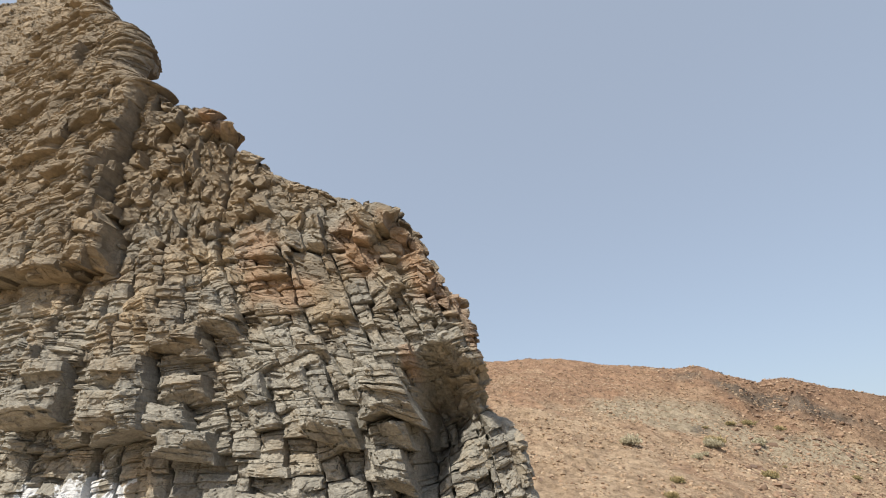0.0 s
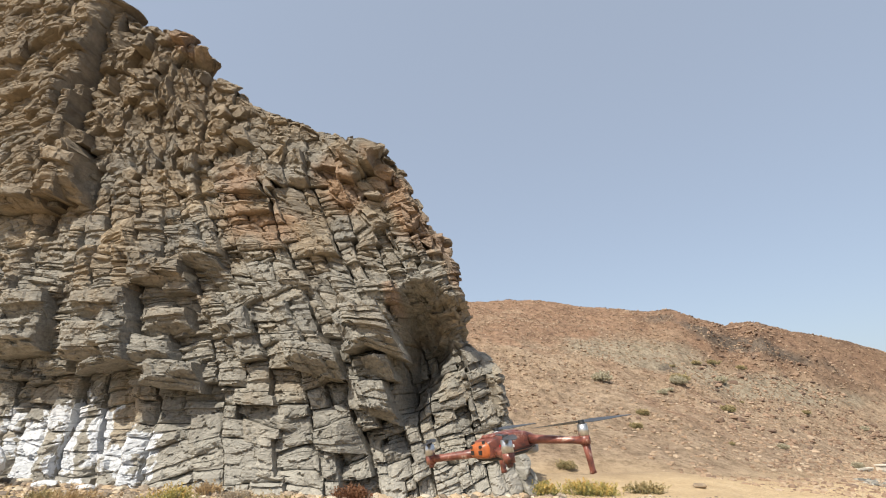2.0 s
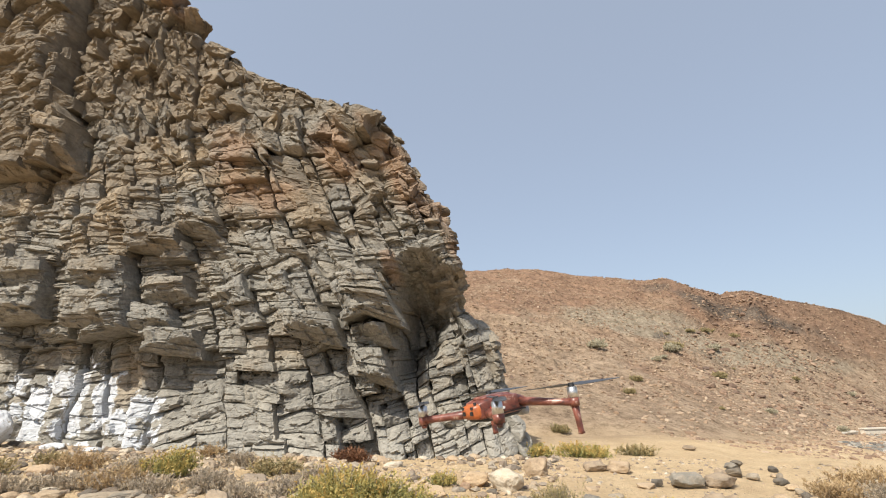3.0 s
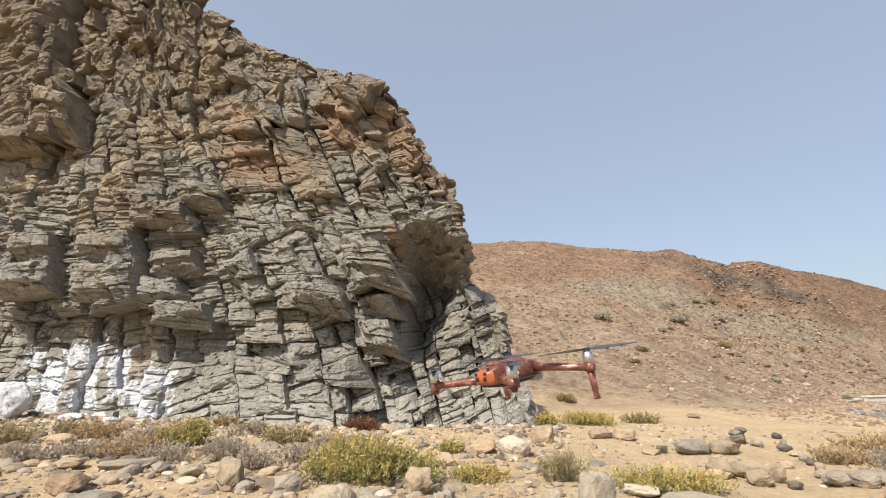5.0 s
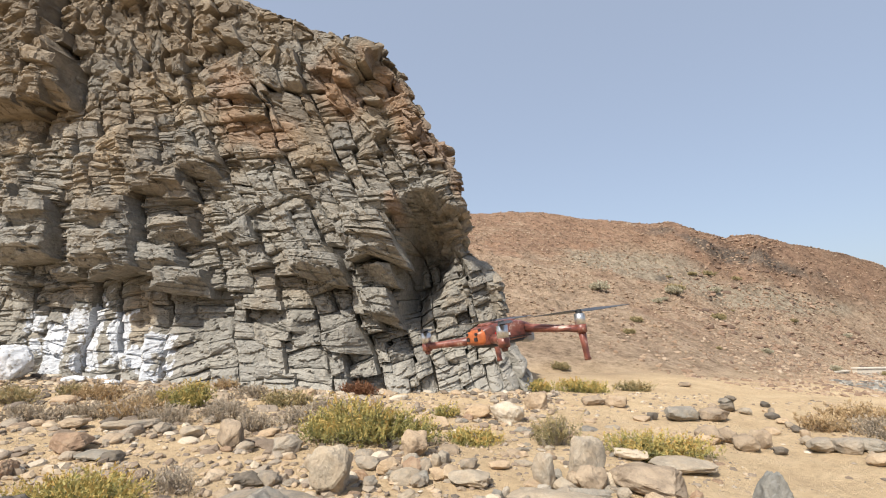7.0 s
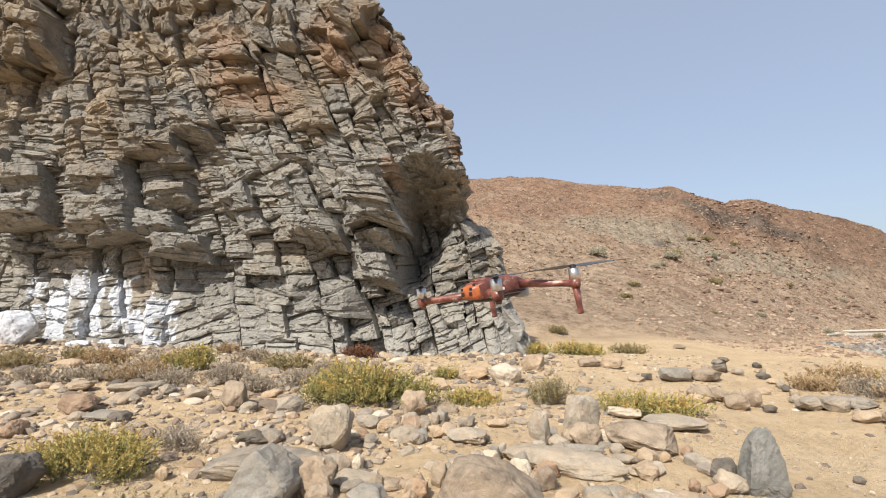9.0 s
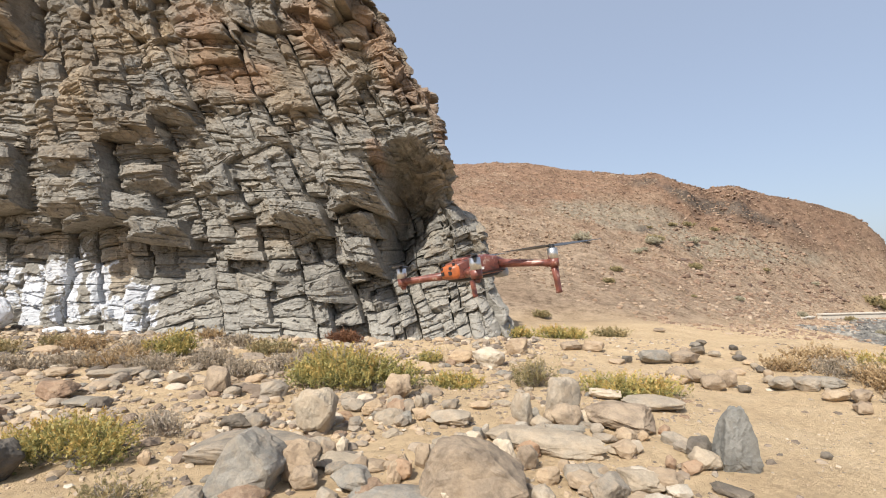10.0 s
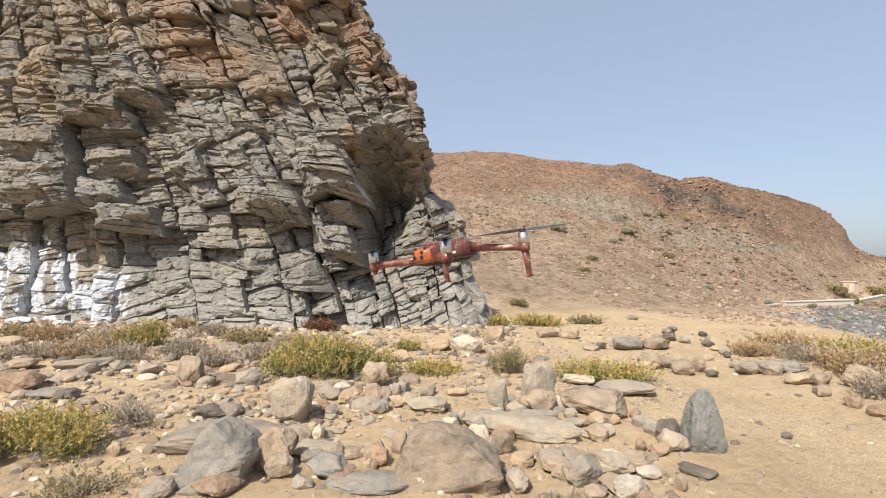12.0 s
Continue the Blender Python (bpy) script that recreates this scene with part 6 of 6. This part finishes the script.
HUT_PINK = plain_material("pinkish render", (0.66, 0.50, 0.39), 0.85, 0, 0.12, 6)


def box(bm, x0, x1, y0, y1, z0, z1, bevel=0.0):
    m = Matrix.Translation(((x0 + x1) / 2, (y0 + y1) / 2, (z0 + z1) / 2)) @ Matrix.Diagonal((x1 - x0, y1 - y0, z1 - z0, 1))
    made = bmesh.ops.create_cube(bm, size=1.0, matrix=m)
    if bevel:
        edges = list({e for v in made["verts"] for e in v.link_edges})
        bmesh.ops.bevel(bm, geom=edges, offset=bevel, segments=2, affect='EDGES')
    return bm


def low_wall(x0, y0, x1, y1, h, label):
    length, turn = math.hypot(x1 - x0, y1 - y0), math.degrees(math.atan2(y1 - y0, x1 - x0))
    wall = tagged(new("low_wall"), label, "wall")
    z = min(gz(x0, y0), gz(x1, y1))
    wall.matrix_basis = pose(x0, y0, z - 0.05, 0, 0, turn)
    part("wall_body", box(bmesh.new(), 0, length, -0.15, 0.15, -0.3, h, 0.03), WALL_WHITE, wall)
    part("coping", box(bmesh.new(), -0.04, length + 0.04, -0.2, 0.2, h, h + 0.09, 0.02), WALL_WHITE, wall)
    return wall


low_wall(22.15, 33.9, 28.9, 36.9, 0.42, "low whitewashed wall along the shore")
low_wall(31.5, 39.9, 41.0, 48.7, 0.42, "low whitewashed wall beyond a gap")
low_wall(17.6, 30.0, 21.0, 32.8, 0.22, "low broken end of a whitewashed wall")
hut = tagged(new("hut"), "small flat-roofed pinkish pump hut", "hut")
hut.matrix_basis = pose(38.2, 49.1, gz(38.2, 49.1), 0, 0, 35) @ Matrix.Scale(0.95, 4)
part("wall", box(bmesh.new(), -0.6, 0.6, -0.5, 0.5, -0.4, 1.05, 0.02), HUT_PINK, hut)
part("roof", box(bmesh.new(), -0.68, 0.68, -0.58, 0.58, 1.05, 1.15, 0.02), HUT_PINK, hut, "flat rendered roof slab")
for hx, hy, grow in ((34.3, 45.8, 1.6), (36.0, 46.6, 1.1), (41.8, 50.4, 1.6), (30.2, 38.4, 0.9)):
    copy_thing(hill_dark, pose(hx, hy, gz(hx, hy), 0, 0, hx * 50) @ Matrix.Scale(grow, 4))
far_house = tagged(new("far_house"), "distant small white house", "house")
far_house.matrix_basis = pose(66, 72, gz(66, 72), 0, 0, 30)
part("wall", box(bmesh.new(), -2.5, 2.5, -2, 2, -2.0, 2.6, 0.03), WALL_WHITE, far_house)
part("roof", box(bmesh.new(), -2.7, 2.7, -2.2, 2.2, 2.6, 2.8, 0.03), HUT_PINK, far_house, "flat tan roof")


# ---- the drone ----
def drone_skin():
    m, nt, bsdf = nodes_of("copper red skin")
    tc = nt.nodes.new("ShaderNodeTexCoord")
    a = noise_node(nt, tc.outputs["Object"], 26, 4, 0.6, 1.2)
    b = noise_node(nt, tc.outputs["Object"], 160, 4, 0.6)
    col = ramp(nt, a, [(0.34, (0.06, 0.026, 0.022)), (0.45, (0.16, 0.05, 0.036)), (0.58, (0.23, 0.082, 0.058)), (0.66, (0.42, 0.29, 0.23))])
    nt.links.new(mixed(nt, 0.5, col, ramp(nt, b, [(0.3, (0.75, 0.75, 0.75)), (0.7, (1.1, 1.1, 1.1))]), 'MULTIPLY'), bsdf.inputs["Base Color"])
    bsdf.inputs["Roughness"].default_value = 0.38
    return m


SKIN = drone_skin()
ORANGE = plain_material("orange shell", (0.36, 0.10, 0.032), 0.4, 0, 0.5, 45)
SILVER = plain_material("brushed motor metal", (0.62, 0.62, 0.62), 0.32, 0.9, 0.1, 200)
BLACK = plain_material("black plastic", (0.02, 0.02, 0.022), 0.45, 0, 0.2, 120)
BLADE = plain_material("dark grey blade", (0.045, 0.048, 0.055), 0.4, 0, 0.15, 80)
GIMBAL = plain_material("grey gimbal housing", (0.30, 0.30, 0.31), 0.4, 0.2, 0.1, 120)
LENS = plain_material("lens glass", (0.01, 0.01, 0.015), 0.05, 0, 0.0, 10)
RED_LED = plain_material("red marker", (0.75, 0.05, 0.05), 0.3, 0, 0.05, 50)
WHITE_MARK = plain_material("white marking", (0.8, 0.78, 0.75), 0.5, 0, 0.05, 50)


def loft(sections, power=4.2, seg=5):
    """A closed shell through rounded-box sections (x, y, z, half width, half height)."""
    bm = bmesh.new()
    rings = []
    for x, y, z, hw, hh in sections:
        ring = []
        for k in range(4 * seg):
            a = 2 * math.pi * (k + 0.5) / (4 * seg)
            c, s = math.cos(a), math.sin(a)
            e = 2 / power
            ring.append(bm.verts.new((x, y + hw * math.copysign(abs(c) ** e, c), z + hh * math.copysign(abs(s) ** e, s))))
        rings.append(ring)
    for a, b in zip(rings, rings[1:]):
        for k in range(len(a)):
            j = (k + 1) % len(a)
            bm.faces.new((a[k], a[j], b[j], b[k]))
    bm.faces.new(rings[0][::-1])
    bm.faces.new(rings[-1])
    bmesh.ops.recalc_face_normals(bm, faces=bm.faces)
    return bm


def rod(p0, p1, r0, r1, seg=14, bm=None):
    bm = bm or bmesh.new()
    p0, p1 = Vector(p0), Vector(p1)
    q = (p1 - p0).to_track_quat("Z", "Y").to_matrix()
    rings = [[bm.verts.new(p + q @ Vector((r * math.cos(2 * math.pi * k / seg), r * math.sin(2 * math.pi * k / seg), 0))) for k in range(seg)] for p, r in ((p0, r0), (p1, r1))]
    for k in range(seg):
        j = (k + 1) % seg
        bm.faces.new((rings[0][k], rings[0][j], rings[1][j], rings[1][k]))
    bm.faces.new(rings[0][::-1])
    bm.faces.new(rings[1])
    return bm


def blade_mesh(angle):
    """Two folding blades, twisted and tapered, lying along one line through the hub."""
    bm = bmesh.new()
    for way in (0, math.pi):
        stations = [(0.006, 0.006, 16), (0.022, 0.0115, 15), (0.05, 0.0125, 10), (0.08, 0.0095, 6), (0.104, 0.0055, 3), (0.11, 0.001, 2)]
        prev = None
        for d, half, twist in stations:
            tw = radians(twist)
            row = []
            for side, lift in ((-1, 0.0006), (1, 0.0006), (1, -0.0006), (-1, -0.0006)):
                lx, ly, lz = d, side * half * math.cos(tw), side * half * math.sin(tw) + lift + 0.0 * d
                ca, sa = math.cos(angle + way), math.sin(angle + way)
                row.append(bm.verts.new((lx * ca - ly * sa, lx * sa + ly * ca, lz)))
            if prev:
                for k in range(4):
                    j = (k + 1) % 4
                    bm.faces.new((prev[k], prev[j], row[j], row[k]))
            prev = row
        bm.faces.new(prev)
    bmesh.ops.recalc_face_normals(bm, faces=bm.faces)
    return bm


drone = tagged(new("drone"), "small copper-red camera drone hovering with four rotors", "drone")
body = part("body", loft([(-0.098, 0, -0.022, 0.026, 0.018), (-0.092, 0, -0.021, 0.034, 0.025), (-0.05, 0, -0.016, 0.042, 0.031), (0.0, 0, -0.013, 0.044, 0.032), (0.05, 0, -0.015, 0.041, 0.029), (0.085, 0, -0.019, 0.034, 0.022), (0.098, 0, -0.021, 0.026, 0.014)], 7.0, 8), SKIN, drone, "copper-red camouflage shell", True)
part("top_panel", loft([(-0.07, 0, 0.012, 0.018, 0.004), (-0.06, 0, 0.0135, 0.026, 0.0055), (0.03, 0, 0.0165, 0.027, 0.0055), (0.055, 0, 0.011, 0.02, 0.004)]), SKIN, body, "battery cover on the shell", True)
part("rear_cap", loft([(-0.112, 0, -0.022, 0.018, 0.012), (-0.108, 0, -0.022, 0.027, 0.019), (-0.094, 0, -0.021, 0.033, 0.0235), (-0.082, 0, -0.02, 0.036, 0.026)]), ORANGE, drone, "bright orange rear end cap", True)
part("nose_cap", loft([(0.082, 0, -0.016, 0.035, 0.021), (0.1, 0, -0.018, 0.029, 0.016), (0.112, 0, -0.02, 0.02, 0.009)]), ORANGE, drone, "orange nose", True)
for side in (-1, 1):
    part("vent", box(bmesh.new(), -0.1135, -0.109, side * 0.015 - 0.006, side * 0.015 + 0.006, -0.031, -0.019, 0.001), BLACK, drone, "dark rear sensor window")
    part("sensor", rod((-0.1, side * 0.02, -0.004), (-0.1, side * 0.02, 0.006), 0.0045, 0.004), BLACK, drone, "small black sensor stub")
part("belly", loft([(-0.09, 0, -0.046, 0.022, 0.006), (-0.06, 0, -0.049, 0.034, 0.008), (0.05, 0, -0.046, 0.034, 0.008), (0.08, 0, -0.04, 0.024, 0.006)]), BLACK, drone, "dark underside with sensors", True)
part("marker", box(bmesh.new(), -0.066, -0.052, -0.0452, -0.0435, -0.028, -0.012, 0.0003), RED_LED, body, "small red side marking")
part("marking", box(bmesh.new(), -0.044, -0.012, -0.0466, -0.0445, -0.026, -0.018, 0.0003), WHITE_MARK, body, "small pale side marking")
for side in (-1, 1):
    part("side_panel", box(bmesh.new(), -0.03, 0.05, side * 0.0415 - 0.0035, side * 0.0415 + 0.0035, -0.032, 0.002, 0.002), SKIN, body, "flat panel on the shell's flank")
    part("seam", box(bmesh.new(), -0.075, 0.075, side * 0.0405 - 0.0045, side * 0.0405 + 0.0045, -0.0385, -0.0355, 0.0008), BLACK, body, "dark seam along the shell")
    part("rear_eye", rod((-0.113, side * 0.017, -0.010), (-0.106, side * 0.017, -0.010), 0.0045, 0.005), BLACK, drone, "round rear sensor")
gimbal = part("gimbal", loft([(0.085, 0, -0.045, 0.012, 0.010), (0.092, 0, -0.046, 0.019, 0.016), (0.112, 0, -0.046, 0.019, 0.016), (0.12, 0, -0.046, 0.014, 0.012)]), GIMBAL, drone, "grey camera gimbal", True)
part("lens", rod((0.119, 0, -0.046), (0.126, 0, -0.046), 0.009, 0.0085), LENS, gimbal, "dark lens")
for piece in drone.children_recursive:
    piece.data.transform(Matrix.Diagonal((0.80, 0.84, 0.72, 1)))
for mx, my, ax, ay, az, ang, front in ((0.11, -0.14, 0.05, -0.028, -0.010, -0.78, True), (0.11, 0.14, 0.05, 0.028, -0.010, -0.62, True), (-0.12, -0.13, -0.05, -0.028, -0.022, 0.95, False), (-0.12, 0.13, -0.05, 0.028, -0.022, 0.85, False)):
    out = Vector((mx - ax, my - ay, 0)).normalized()
    side = Vector((-out.y, out.x, 0))
    bm = bmesh.new()
    rings = []
    for t, half, tall in ((0.0, 0.0135, 0.011), (0.3, 0.011, 0.0095), (0.75, 0.009, 0.008), (0.97, 0.0115, 0.009)):
        c = Vector((ax, ay, az)).lerp(Vector((mx, my, -0.026 if front else -0.024)), t)
        rings.append([bm.verts.new(c + side * (half * math.cos(k * math.pi / 5)) + Vector((0, 0, tall * math.sin(k * math.pi / 5)))) for k in range(10)])
    for a, b in zip(rings, rings[1:]):
        for k in range(10):
            bm.faces.new((a[k], a[(k + 1) % 10], b[(k + 1) % 10], b[k]))
    bm.faces.new(rings[0][::-1])
    bm.faces.new(rings[-1])
    bmesh.ops.recalc_face_normals(bm, faces=bm.faces)
    arm = part("arm", bm, SKIN, drone, "copper-red folding arm", True)
    part("mount", rod((mx, my, -0.034), (mx, my, -0.016), 0.0115, 0.0120), SKIN, arm, "arm end below the motor", True)
    part("motor", rod((mx, my, -0.016), (mx, my, 0.008), 0.0118, 0.0114, 20), SILVER, arm, "silver motor", True)
    part("hub", rod((mx, my, 0.008), (mx, my, 0.017), 0.0075, 0.006), BLACK, arm, "dark rotor hub")
    bm = blade_mesh(ang)
    bmesh.ops.translate(bm, verts=bm.verts, vec=(mx, my, 0.0135))
    part("propeller", bm, BLADE, arm, "two dark rotor blades")
    if front:
        bm = loft([(0, 0, 0, 0.006, 0.009), (0.03, 0, 0, 0.005, 0.007), (0.055, 0, 0, 0.005, 0.006), (0.062, 0, 0, 0.006, 0.0075)])
        bmesh.ops.rotate(bm, verts=bm.verts, cent=(0, 0, 0), matrix=Matrix.Rotation(radians(86), 3, 'Y'))
        bmesh.ops.translate(bm, verts=bm.verts, vec=(mx, my, -0.032))
        part("leg", bm, SKIN, arm, "landing leg", True)
    else:
        part("foot", rod((mx, my, -0.042), (mx, my, -0.034), 0.005, 0.008), SKIN, arm, "short landing foot", True)
drone.matrix_basis = pose(0.474, 1.326, 1.518, 0, 0, 44.8) @ pose(0, 0, 0, -4.2, -7, 0)
